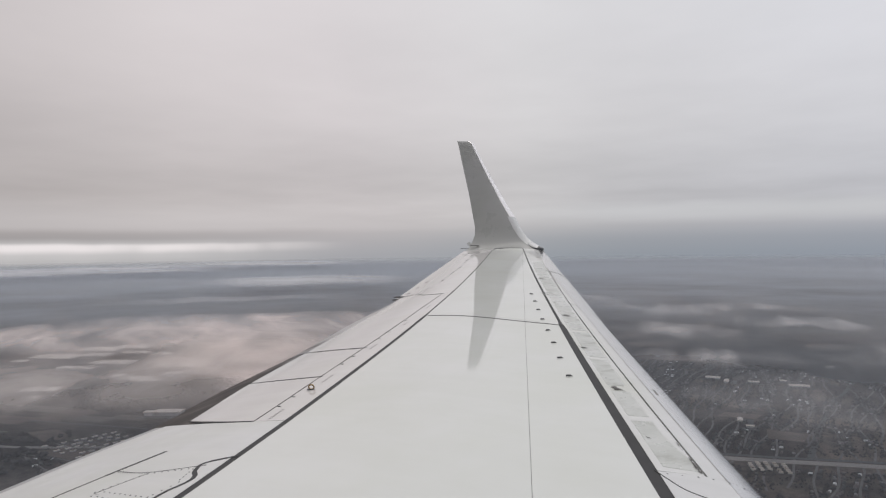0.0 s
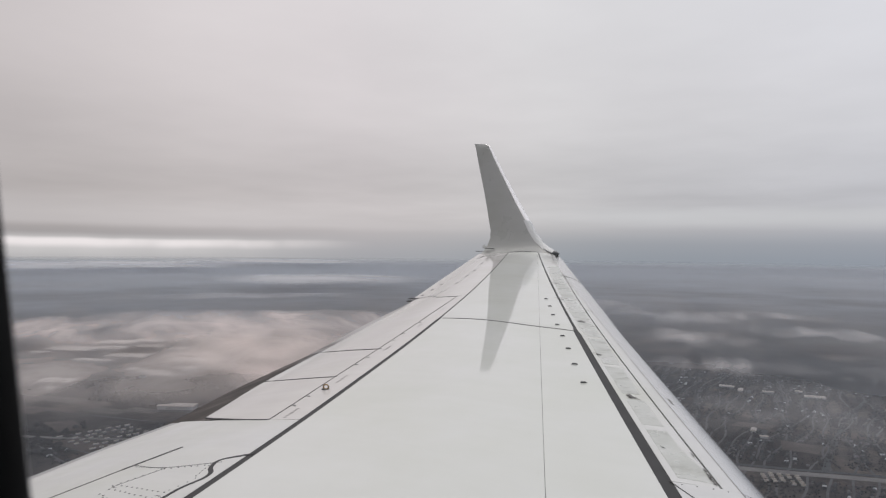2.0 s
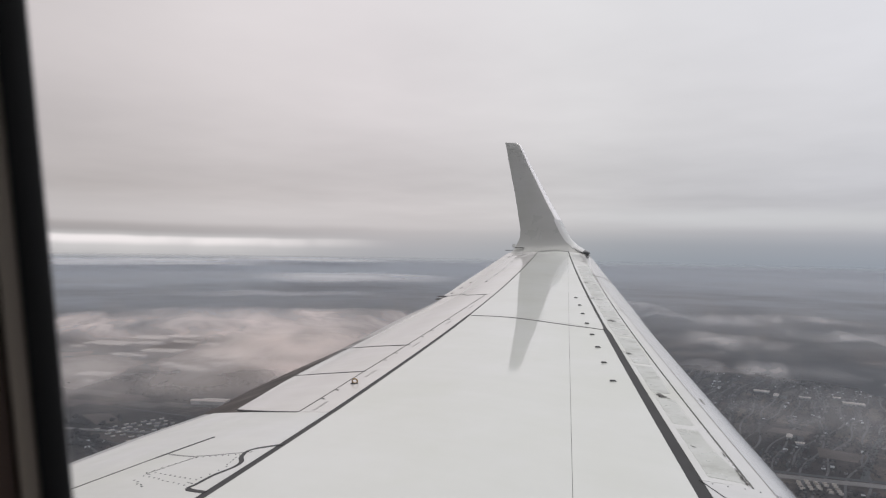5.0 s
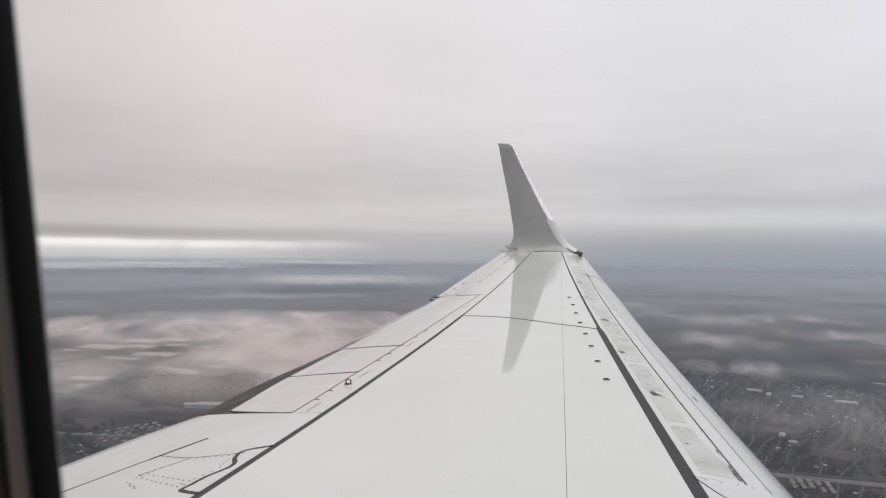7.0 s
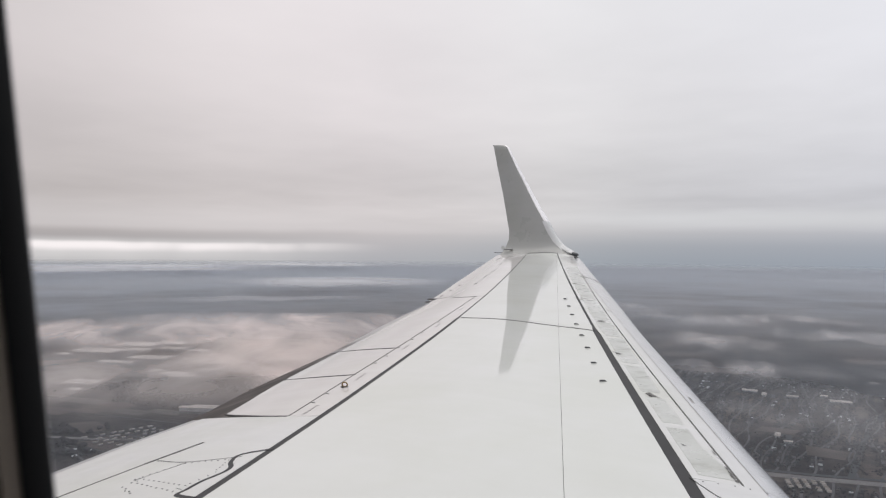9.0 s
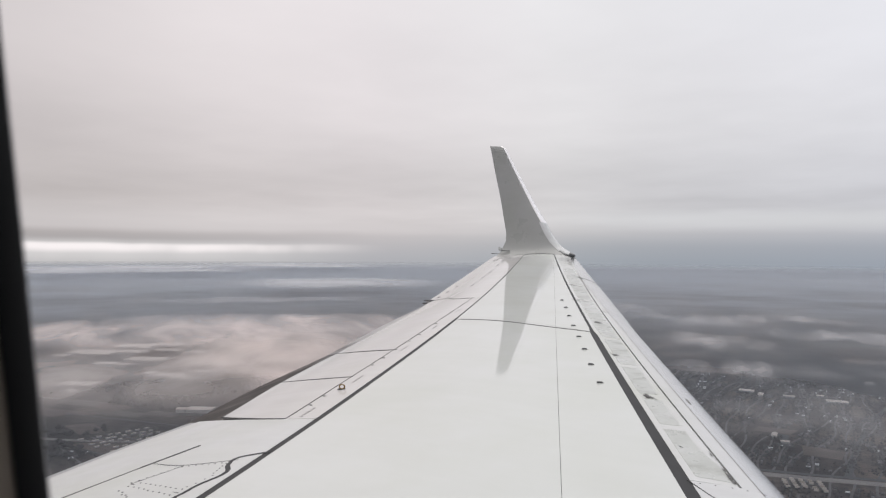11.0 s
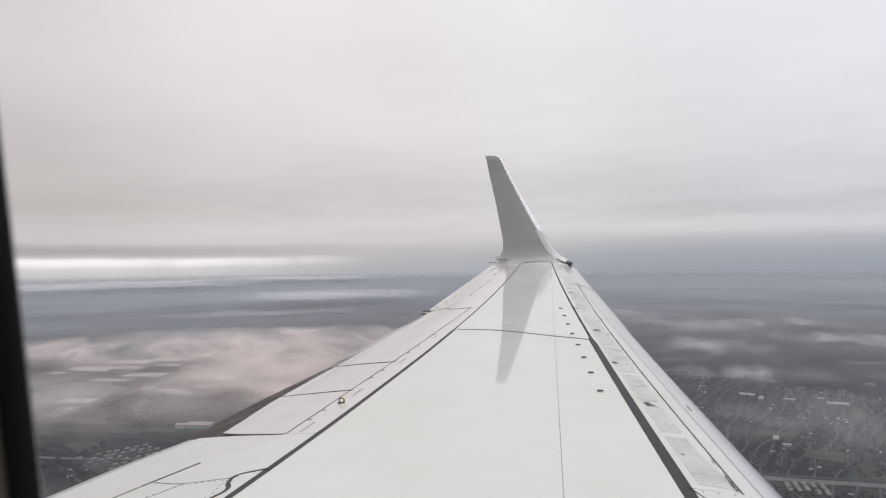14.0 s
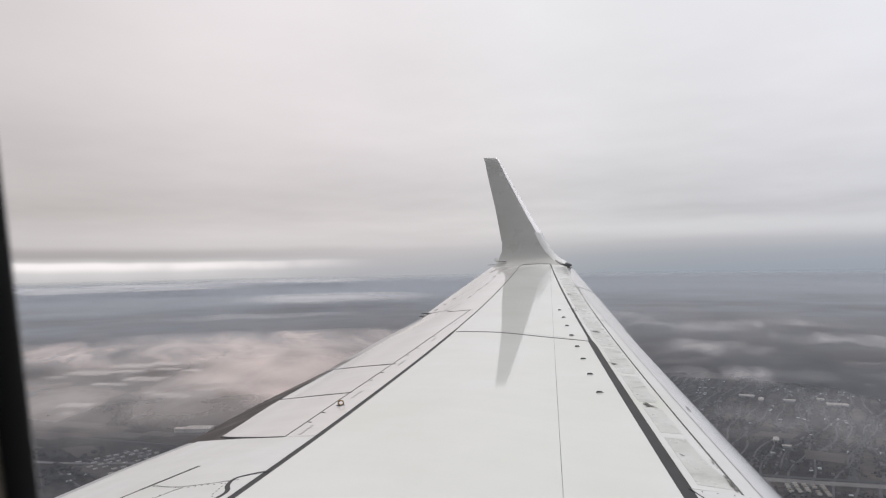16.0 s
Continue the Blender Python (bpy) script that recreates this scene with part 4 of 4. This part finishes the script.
def rounded(w, h, r, n=10):
    pts = []
    for cx, cz, a0 in ((w / 2 - r, h / 2 - r, 0), (-w / 2 + r, h / 2 - r, 90), (-w / 2 + r, -h / 2 + r, 180), (w / 2 - r, -h / 2 + r, 270)):
        for k in range(n + 1):
            a = radians(a0 + 90 * k / n)
            x, z = cx + r * math.cos(a), cz + r * math.sin(a)
            pts.append((x * math.cos(LEAN) - z * math.sin(LEAN), x * math.sin(LEAN) + z * math.cos(LEAN)))
    return pts


def ring_loft(steps, close=True):
    """A frame round the window from steps (grow, n): how far the opening widens, and how far out it lies."""
    bm = bmesh.new()
    rows = []
    for grow, n in steps:
        rows.append([bm.verts.new(wall_point(WIN_X + x, z, n)) for x, z in rounded(WIN_W + 2 * grow, WIN_H + 2 * grow, WIN_R + grow)])
    pairs = list(zip(rows, rows[1:])) + ([(rows[-1], rows[0])] if close else [])
    for r, s in pairs:
        for j in range(len(r)):
            k = (j + 1) % len(r)
            bm.faces.new((r[j], r[k], s[k], s[j]))
    return bm


AXIS_Y, AXIS_Z, R_OUT, R_IN = -1.747, -0.294, 1.893, 1.80
window = thing("window_1", "oval cabin window with black seal and beige surround", "window", kind="structure")
part("outer_frame", ring_loft([(0.001, SEAL_N + 0.0003), (0.0024, SEAL_N + 0.0015), (0.0086, SEAL_N + 0.004), (0.03, SEAL_N + 0.010), (0.08, SEAL_N + 0.010), (0.08, SEAL_N + 0.0003)]), FRAME_GREY, window, "grey metal outer frame")
part("seal", ring_loft([(0.0, SEAL_N), (0.0, SEAL_N - 0.003), (0.003, SEAL_N - 0.009), (0.03, SEAL_N - 0.009), (0.03, SEAL_N)]), BLACK, window, "black rubber seal")
part("inner_lip", ring_loft([(0.004, SEAL_N - 0.009), (0.0048, SEAL_N - 0.0115), (0.0057, SEAL_N - 0.0148), (0.0085, SEAL_N - 0.0146), (0.03, SEAL_N - 0.009)]), BEIGE, window, "beige plastic lip")
part("shade_groove", ring_loft([(0.0078, SEAL_N - 0.0148), (0.0095, SEAL_N - 0.024), (0.012, SEAL_N - 0.030), (0.02, SEAL_N - 0.030), (0.02, SEAL_N - 0.0125)]), BROWN, window, "dark brown groove of the shade")
part("surround", ring_loft([(0.012, SEAL_N - 0.030), (0.018, SEAL_N - 0.047), (0.04, SEAL_N - 0.062), (0.07, SEAL_N - 0.068), (0.07, SEAL_N - 0.055), (0.03, SEAL_N - 0.028)]), BEIGE, window, "beige plastic surround")


def tube_shell(radius, x0, x1, hole):
    """A tube along x with an opening at the window."""
    bm = bmesh.new()
    zlo, zhi = -0.4, 0.4
    xa, xb = WIN_X - 0.4, WIN_X + 0.4

    def on(x, z):
        return (x, AXIS_Y + math.sqrt(radius ** 2 - (z - AXIS_Z) ** 2), z)
    inner = rounded(WIN_W + 2 * hole, WIN_H + 2 * hole, WIN_R + hole)
    m = len(inner)
    rings = []
    for k in range(5):
        t = k / 4
        loop = []
        for x, z in inner:
            s = 0.4 / max(abs(x), abs(z))
            loop.append(bm.verts.new(on(WIN_X + x * (1 - t) + x * s * t, (z * (1 - t) + z * s * t))))
        rings.append(loop)
    for r, s in zip(rings, rings[1:]):
        for j in range(m):
            k = (j + 1) % m
            bm.faces.new((r[j], r[k], s[k], s[j]))
    a0, a1 = math.asin((zlo - AXIS_Z) / radius), math.asin((zhi - AXIS_Z) / radius)

    def strip(xs, angles):
        g = [[bm.verts.new((x, AXIS_Y + radius * math.cos(a), AXIS_Z + radius * math.sin(a))) for a in angles] for x in xs]
        for p, q in zip(g, g[1:]):
            for j in range(len(angles) - 1):
                bm.faces.new((p[j], p[j + 1], q[j + 1], q[j]))
    near = list(np.linspace(a0, a1, 9))
    far = list(np.linspace(a1, a0 + math.tau, 49))
    strip([x0, xa], near)
    strip([xb, x1], near)
    strip([x0, xa, xb, x1], far)
    return bm


fus = thing("fuselage", "white airliner fuselage section above the wing root", "fuselage", kind="structure")
part("outer_skin", tube_shell(R_OUT, -5.5, 4.5, 0.07), SKIN, fus)
part("wall_lining", tube_shell(R_IN, -5.5, 4.5, 0.06), LINING, fus, "cream cabin wall lining")
for x in (-5.5, 4.5):
    bm = bmesh.new()
    bmesh.ops.create_cone(bm, segments=56, radius1=R_OUT, radius2=R_OUT, depth=0.06, cap_ends=True, matrix=Matrix.Translation((x, AXIS_Y, AXIS_Z)) @ Matrix.Rotation(radians(90), 4, "Y"))
    part("bulkhead", bm, LINING, fus)
part("cabin_floor", box(9.9, 3.2, 0.06, (-0.5, AXIS_Y, -1.15)), CARPET, fus, "dark carpeted cabin floor")

# ---- the land below ----
GROUND_Z = -400.0


def land(x, y):
    r = math.hypot(x, y)
    s = min(max((r - 2600) / 2300, 0), 1)
    hills = noise.noise(Vector((x * 0.0006, y * 0.0006, 3))) * 12 + noise.noise(Vector((x * 0.0017, y * 0.0017, 8))) * 4
    return GROUND_Z + 285 * s * s + hills * s


bm = bmesh.new()
rad = [0, 150, 350, 600, 850] + [1000 + 100 * k for k in range(39)] + [4890]
seg = 220
centre = bm.verts.new((0, 0, GROUND_Z))
rings = []
for r in rad[1:]:
    rings.append([bm.verts.new((r * math.cos(k / seg * math.tau), r * math.sin(k / seg * math.tau), land(r * math.cos(k / seg * math.tau), r * math.sin(k / seg * math.tau)))) for k in range(seg)])
for k in range(seg):
    bm.faces.new((centre, rings[0][k], rings[0][(k + 1) % seg]))
for r, s in zip(rings, rings[1:]):
    for k in range(seg):
        bm.faces.new((r[k], s[k], s[(k + 1) % seg], r[(k + 1) % seg]))
tagged(link("ground", bm, GROUND), "dark wooded winter land far below", "ground", kind="structure")

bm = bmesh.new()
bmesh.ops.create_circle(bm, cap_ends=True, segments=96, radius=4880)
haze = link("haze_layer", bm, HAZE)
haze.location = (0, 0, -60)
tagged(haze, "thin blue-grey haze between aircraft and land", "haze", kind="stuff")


def cloud_bank(x, y, z, rx, ry, turn, layers=3, gap=14, vapour=None):
    bm = bmesh.new()
    for k in range(layers):
        n = 36
        grid = {}
        for i in range(n + 1):
            for j in range(n + 1):
                u, v = i / n * 2 - 1, j / n * 2 - 1
                grid[i, j] = bm.verts.new((u, v, (k - layers / 2) * gap + 0.7 * gap * noise.noise(Vector((u * 3 + k * 7, v * 3, x * 0.01)))))
        for i in range(n):
            for j in range(n):
                if math.hypot((i + 0.5) / n * 2 - 1, (j + 0.5) / n * 2 - 1) < 1.02:
                    bm.faces.new((grid[i, j], grid[i + 1, j], grid[i + 1, j + 1], grid[i, j + 1]))
    loose = [v for v in bm.verts if not v.link_faces]
    bmesh.ops.delete(bm, geom=loose, context="VERTS")
    me = bpy.data.meshes.new("cloud_bank")
    bm.to_mesh(me)
    bm.free()
    me.materials.append(vapour or CLOUD)
    me.shade_smooth()
    ob = new("cloud_bank", me)
    ob.matrix_world = Matrix.Translation((x, y, z)) @ Matrix.Rotation(radians(turn), 4, "Z") @ Matrix.Diagonal((rx, ry, 1, 1))
    return tagged(ob, "soft ragged low cloud drifting above the land", "cloud", "low clouds", "stuff")


# low clouds: bearing towards the tail, distance, height, half width, half depth
for bear, dist, z, half, deep in ((20.5, 600, -46, 80, 80), (13.5, 520, -46, 70, 70), (6.5, 540, -46, 70, 60), (12.5, 390, -46, 50, 45), (2.5, 450, -46, 60, 50), (8.5, 300, -46, 42, 30), (51, 680, -46, 150, 60)):
    cloud_bank(-dist * math.sin(radians(bear)), dist * math.cos(radians(bear)), z, half, deep, bear, 1, 2)
for bear, dist, z, half, deep in ((44, 400, -46, 120, 130), (55, 430, -46, 130, 115), (64, 450, -46, 60, 70), (46, 300, -46, 75, 75), (42, 245, -46, 50, 45)):
    cloud_bank(-dist * math.sin(radians(bear)), dist * math.cos(radians(bear)), z, half, deep, bear, 1, 1, CLOUD_THICK)
cloud_bank(-290 * math.sin(radians(53)), 290 * math.cos(radians(53)), -45, 150, 115, 53, 1, 0.6, MIST)
for bear, dist, half, deep in ((4, 215, 48, 62), (-3, 330, 40, 60)):
    cloud_bank(-dist * math.sin(radians(bear)), dist * math.cos(radians(bear)), -45, half, deep, bear, 1, 0.6, VEIL)
for bear, dist, z, half, deep in ((43, 1020, -44, 190, 240), (62, 1900, -44, 620, 560), (48, 2300, -44, 420, 420)):
    cloud_bank(-dist * math.sin(radians(bear)), dist * math.cos(radians(bear)), z, half, deep, bear, 1, 0.6, CLOUD_FAR)
bm = bmesh.new()
bmesh.ops.create_circle(bm, cap_ends=True, segments=96, radius=4860)
stratus = link("stratus_layer", bm, STRATUS)
stratus.location = (0, 0, -54)
tagged(stratus, "long pale streaks of thin cloud towards the horizon", "cloud", kind="stuff")


def flat_mesh(name, verts, faces, material, label, category, kind="stuff"):
    me = bpy.data.meshes.new(name)
    me.from_pydata(verts, [], faces)
    me.update()
    me.materials.append(material)
    return tagged(new(name, me), label, category, kind=kind)


def road(points, width, material, label, lift=0.6):
    pts = smooth_line([Vector(p) for p in points], 10)
    verts, faces = [], []
    for i, p in enumerate(pts):
        d = (pts[min(i + 1, len(pts) - 1)] - pts[max(i - 1, 0)]).normalized()
        n = Vector((-d.y, d.x)) * width / 2
        for q in (p + n, p - n):
            verts.append((q.x, q.y, land(q.x, q.y) + lift))
            verts.append((q.x, q.y, land(q.x, q.y) - 1))
    for i in range(len(pts) - 1):
        a, b = 4 * i, 4 * i + 4
        faces += [(a, a + 2, b + 2, b), (a, b, b + 1, a + 1), (a + 2, a + 3, b + 3, b + 2)]
    return flat_mesh("road", verts, faces, material, label, "road", "structure")


road([(-1100, 1060), (-640, 1200), (-163, 1335), (-3, 1388), (420, 1520)], 22, CONCRETE, "pale concrete highway below the wing")
road([(-1100, 1085), (-640, 1225), (-163, 1360), (-3, 1413), (420, 1545)], 12, ASPHALT, "grey service road beside the highway")
road([(-2700, 1120), (-2150, 1180), (-1700, 1330), (-1300, 1600)], 14, ASPHALT, "grey road past the warehouses")
road([(-2300, 640), (-1850, 770), (-1500, 870), (-1200, 955)], 6, ASPHALT, "grey road beyond the fields")
road([(-1700, 620), (-1450, 700), (-1200, 860), (-1000, 1060)], 12, CONCRETE, "pale road beside the houses")
road([(-60, 1400), (-40, 1800), (20, 2300), (40, 3000)], 12, ASPHALT, "grey street between houses")
for pts in ([(-1560, 760), (-1450, 740), (-1430, 790), (-1530, 810)], [(-140, 1500), (-75, 1505), (-70, 1570), (-150, 1575)], [(-1700, 900), (-1600, 880), (-1590, 950), (-1690, 960)], [(-1400, 690), (-1280, 700), (-1250, 760), (-1370, 740)], [(-260, 1640), (-180, 1650), (-170, 1700), (-250, 1690)]):
    bm = bmesh.new()
    bm.faces.new([bm.verts.new((x, y, GROUND_Z + 0.8)) for x, y in pts])
    tagged(link("earth_patch", bm, EARTH, smooth=False), "patch of bare brown earth", "earth patch", kind="structure")


FIELD_TURN = radians(16)
for fx, fy, fl, fw, soil in ((-1720, 800, 110, 60, EARTH), (-1640, 700, 90, 70, FIELD), (-1560, 900, 120, 46, FIELD), (-1850, 700, 120, 80, FIELD), (-1640, 850, 70, 30, EARTH),
                             (-1480, 955, 90, 40, FIELD), (-1760, 900, 130, 50, FIELD), (-2060, 800, 160, 90, FIELD), (-1560, 690, 60, 40, EARTH), (-2150, 1080, 150, 70, FIELD)):
    bm = box(fl, fw, 0.5, (0, 0, 0.35))
    ob = tagged(link("field", bm, soil, smooth=False), "flat winter field with bare soil", "field", kind="structure")
    ob.location, ob.rotation_euler = (fx, fy, GROUND_Z), (0, 0, FIELD_TURN)


def warehouse(x, y, length, width, turn, tall, roof, label):
    ob = thing("warehouse", label, "warehouse", "warehouses", at=(x, y, GROUND_Z))
    ob.rotation_euler = (0, 0, radians(turn))
    part("wall", box(length - 3, width - 3, tall, (0, 0, tall / 2)), WALL_GREY, ob, "grey wall", False)
    bm = bmesh.new()
    h = 1.2 + width * 0.012
    prof = [(-width / 2, 0), (0, h), (width / 2, 0), (width / 2, -0.8), (-width / 2, -0.8)]
    a = [bm.verts.new((-length / 2, p, tall + q)) for p, q in prof]
    b = [bm.verts.new((length / 2, p, tall + q)) for p, q in prof]
    bm.faces.new(a)
    bm.faces.new(b[::-1])
    for k in range(5):
        j = (k + 1) % 5
        bm.faces.new((a[k], a[j], b[j], b[k]))
    part("roof", bm, roof, ob, "", False)
    part("loading_yard", box(length + 16, 22, 0.5, (0, -width / 2 - 11, 0.4)), ASPHALT, ob, "asphalt loading yard", False)
    return ob


for x, y, l, w in ((-2539, 1350, 181, 100), (-2569, 1549, 153, 110), (-2438, 1449, 93, 70), (-2224, 1378, 146, 80), (-2258, 1239, 75, 45), (-2193, 1262, 60, 35), (-2507, 1649, 137, 80),
                   (-2361, 1556, 99, 60), (-2232, 1584, 76, 50), (-2553, 1231, 56, 45)):
    warehouse(x, y, l, w, 24, 11, ROOF_PALE, "long low warehouse with a pale flat roof")
for x, y, l, w in ((-1980, 1452, 130, 80), (-1848, 1351, 57, 40), (-1973, 1236, 31, 50), (-1883, 1248, 90, 40), (-1822, 1232, 84, 36), (-1974, 1008, 106, 62), (-1456, 993, 26, 20), (-1420, 1022, 66, 34)):
    warehouse(x, y, l, w, 30, 10, ROOF_TAN if l == 130 else ROOF_PALE, "low warehouse with a tan roof" if l == 130 else "low warehouse with a pale roof beside a yard")
for x, y, l, w in ((-1906, 953, 39, 26), (-344, 2102, 42, 24), (-301, 2066, 36, 14), (-231, 2086, 30, 14), (-115, 2087, 52, 26), (-609, 2803, 24, 14), (-798, 2934, 50, 18), (-757, 2961, 30, 14), (-208, 1619, 30, 12),
                   (-182, 1573, 18, 12), (-159, 2143, 20, 12), (-340, 2500, 30, 14), (-53, 2450, 40, 16)):
    warehouse(x, y, l, w, random.choice((5, 12, 95)), 5, ROOF_PALE, "small white-roofed commercial building")

# white trailers parked in slanting rows by the highway
for i in range(5):
    for k in range(5):
        if (i, k) in ((0, 0), (2, 4), (3, 2)):
            continue
        ob = thing("trailer", "white box trailer parked in a row by the highway", "trailer", "parked trailers", at=(-156 + 14 * i + 3.4 * k, 1318 + 3 * i - 11 * k, GROUND_Z))
        ob.rotation_euler = (0, 0, radians(14 + random.uniform(-3, 3)))
        part("box", box(7.0, 2.8, 3.0, (0, 0, 2.9)), ROOF_TAN if (i + k) % 3 == 0 else ROOF_PALE, ob, "", False)
        part("chassis", box(8, 2.2, 1.2, (0, 0, 0.7)), WALL_GREY, ob, "", False)

# mobile homes in rows between dark lanes
for i in range(6):
    for k in range(8):
        if random.random() < 0.2:
            continue
        x, y = -1412 + 27 * i + 4.2 * k + random.uniform(-3, 3), 722 + 18.5 * k - 1.5 * i + random.uniform(-3, 3)
        ob = thing("mobile_home", "pale mobile home on a small lot", "mobile home", "mobile homes", at=(x, y, GROUND_Z))
        ob.rotation_euler = (0, 0, radians(77 + random.uniform(-6, 6)))
        long = random.uniform(8, 12)
        part("body", box(long, 3.8, 2.8, (0, 0, 1.5)), WALL_GREY, ob, "", False)
        part("roof", box(long + 0.6, 4.4, 0.5, (0, 0, 3.1)), ROOF_PALE if random.random() < 0.6 else ROOF_TAN, ob, "", False)
for i in range(6):
    road([(-1399 + 27 * i, 705), (-1384 + 27 * i, 790), (-1366 + 27 * i, 872)], 4, ASPHALT, "narrow lane between mobile homes")

# houses along winding streets, each a block with a ridged roof
rng = random.Random(5)
hv, hf, sv, sf, tv, tf = [], [], [], [], [], []


def by_highway(x, y):
    return abs(y - 1389 - (x + 3) * 0.3) < 48 or (-155 < x < -60 and 1490 < y < 1580) or (-1425 < x < -1225 and 690 < y < 880) or (-270 < x < -165 and 1630 < y < 1705)


def house(x, y, turn, l, w):
    if by_highway(x, y) or noise.noise(Vector((x * 0.009, y * 0.006, 6))) < -0.12:
        return
    c, s0 = math.cos(turn), math.sin(turn)
    n = len(hv)
    for px, py, pz in ((-l, -w, 0), (l, -w, 0), (l, w, 0), (-l, w, 0), (-l, -w, 2.6), (l, -w, 2.6), (l, w, 2.6), (-l, w, 2.6), (-l, 0, 3.8), (l, 0, 3.4)):
        hv.append((x + px * c - py * s0, y + px * s0 + py * c, GROUND_Z + pz))
    hf.extend(tuple(n + k for k in f) for f in ((0, 1, 5, 4), (2, 3, 7, 6), (1, 2, 6, 9, 5), (3, 0, 4, 8, 7), (4, 5, 9, 8), (6, 7, 8, 9)))


def tree(x, y, r, h):
    if by_highway(x, y):
        return
    n, m = len(tv), 5
    a0 = rng.random() * 6
    for ring, (rr, zz) in enumerate(((0.75, 0.25), (1.0, 0.55), (0.6, 0.85))):
        for k in range(m):
            a = a0 + k / m * math.tau + ring * 0.5
            q = r * rr * rng.uniform(0.7, 1.25)
            tv.append((x + q * math.cos(a), y + q * math.sin(a), GROUND_Z + h * zz * rng.uniform(0.85, 1.1)))
    tv.append((x, y, GROUND_Z + h))
    for k in range(m):
        j = (k + 1) % m
        tf.append((n + k, n + j, n + m + j, n + m + k))
        tf.append((n + m + k, n + m + j, n + 2 * m + j, n + 2 * m + k))
        tf.append((n + 2 * m + k, n + 2 * m + j, n + 3 * m))


def street(x0, y0, y1, phase, along_x=False):
    prev = None
    y = y0
    while y < y1:
        x = x0 + 13 * math.sin(y / (130 + 25 * math.sin(3 * phase)) + 5 * phase) + 7 * math.sin(y / 47 + 9 * phase)
        p = (y, x) if along_x else (x, y)
        if prev is not None:
            d = Vector((p[0] - prev[0], p[1] - prev[1])).normalized()
            nrm = Vector((-d.y, d.x))
            n = len(sv)
            for q in (prev, p):
                for sgn in (-1, 1):
                    sv.append((q[0] + nrm.x * 2.2 * sgn, q[1] + nrm.y * 2.2 * sgn, GROUND_Z + 0.5))
            sf.append((n, n + 1, n + 3, n + 2))
            for sgn in (-1, 1):
                if rng.random() < 0.8:
                    o = sgn * rng.uniform(5.5, 8)
                    house(p[0] + nrm.x * o, p[1] + nrm.y * o, math.atan2(d.y, d.x) + rng.choice((0, 1.57)), rng.uniform(2.2, 4.4), rng.uniform(1.7, 2.6))
                for _ in range(rng.choice((1, 1, 2))):
                    o = sgn * rng.uniform(8, 15)
                    tree(p[0] + nrm.x * o + rng.uniform(-6, 6), p[1] + nrm.y * o + rng.uniform(-6, 6), rng.uniform(1.4, 3), rng.uniform(2.4, 4.5))
        prev = p
        y += 8.5


for k in range(34):
    street(-680 + 30 * k, 1150 + 30 * (k % 3), 2350, 0.35 * k)
for k in range(5):
    street(650 + 42 * k, -1420, -1180, 0.4 * k, True)
# woods
for _ in range(9000):
    d, bear = 1000 + 1900 * rng.random() ** 0.8, radians(rng.uniform(-6, 70))
    x, y = -d * math.sin(bear), d * math.cos(bear)
    if noise.noise(Vector((x * 0.004, y * 0.004, 1))) > -0.05 and not (-700 < x < 330 and 1150 < y < 2250):
        tree(x, y, rng.uniform(5, 11), rng.uniform(8, 15))
flat_mesh("house", hv, hf, ROOFS, "many small houses with dark and pale roofs", "houses")
flat_mesh("street", sv, sf, STREET, "winding grey residential streets", "streets", "structure")
flat_mesh("woods", tv, tf, TREES, "bare dark winter trees", "trees")
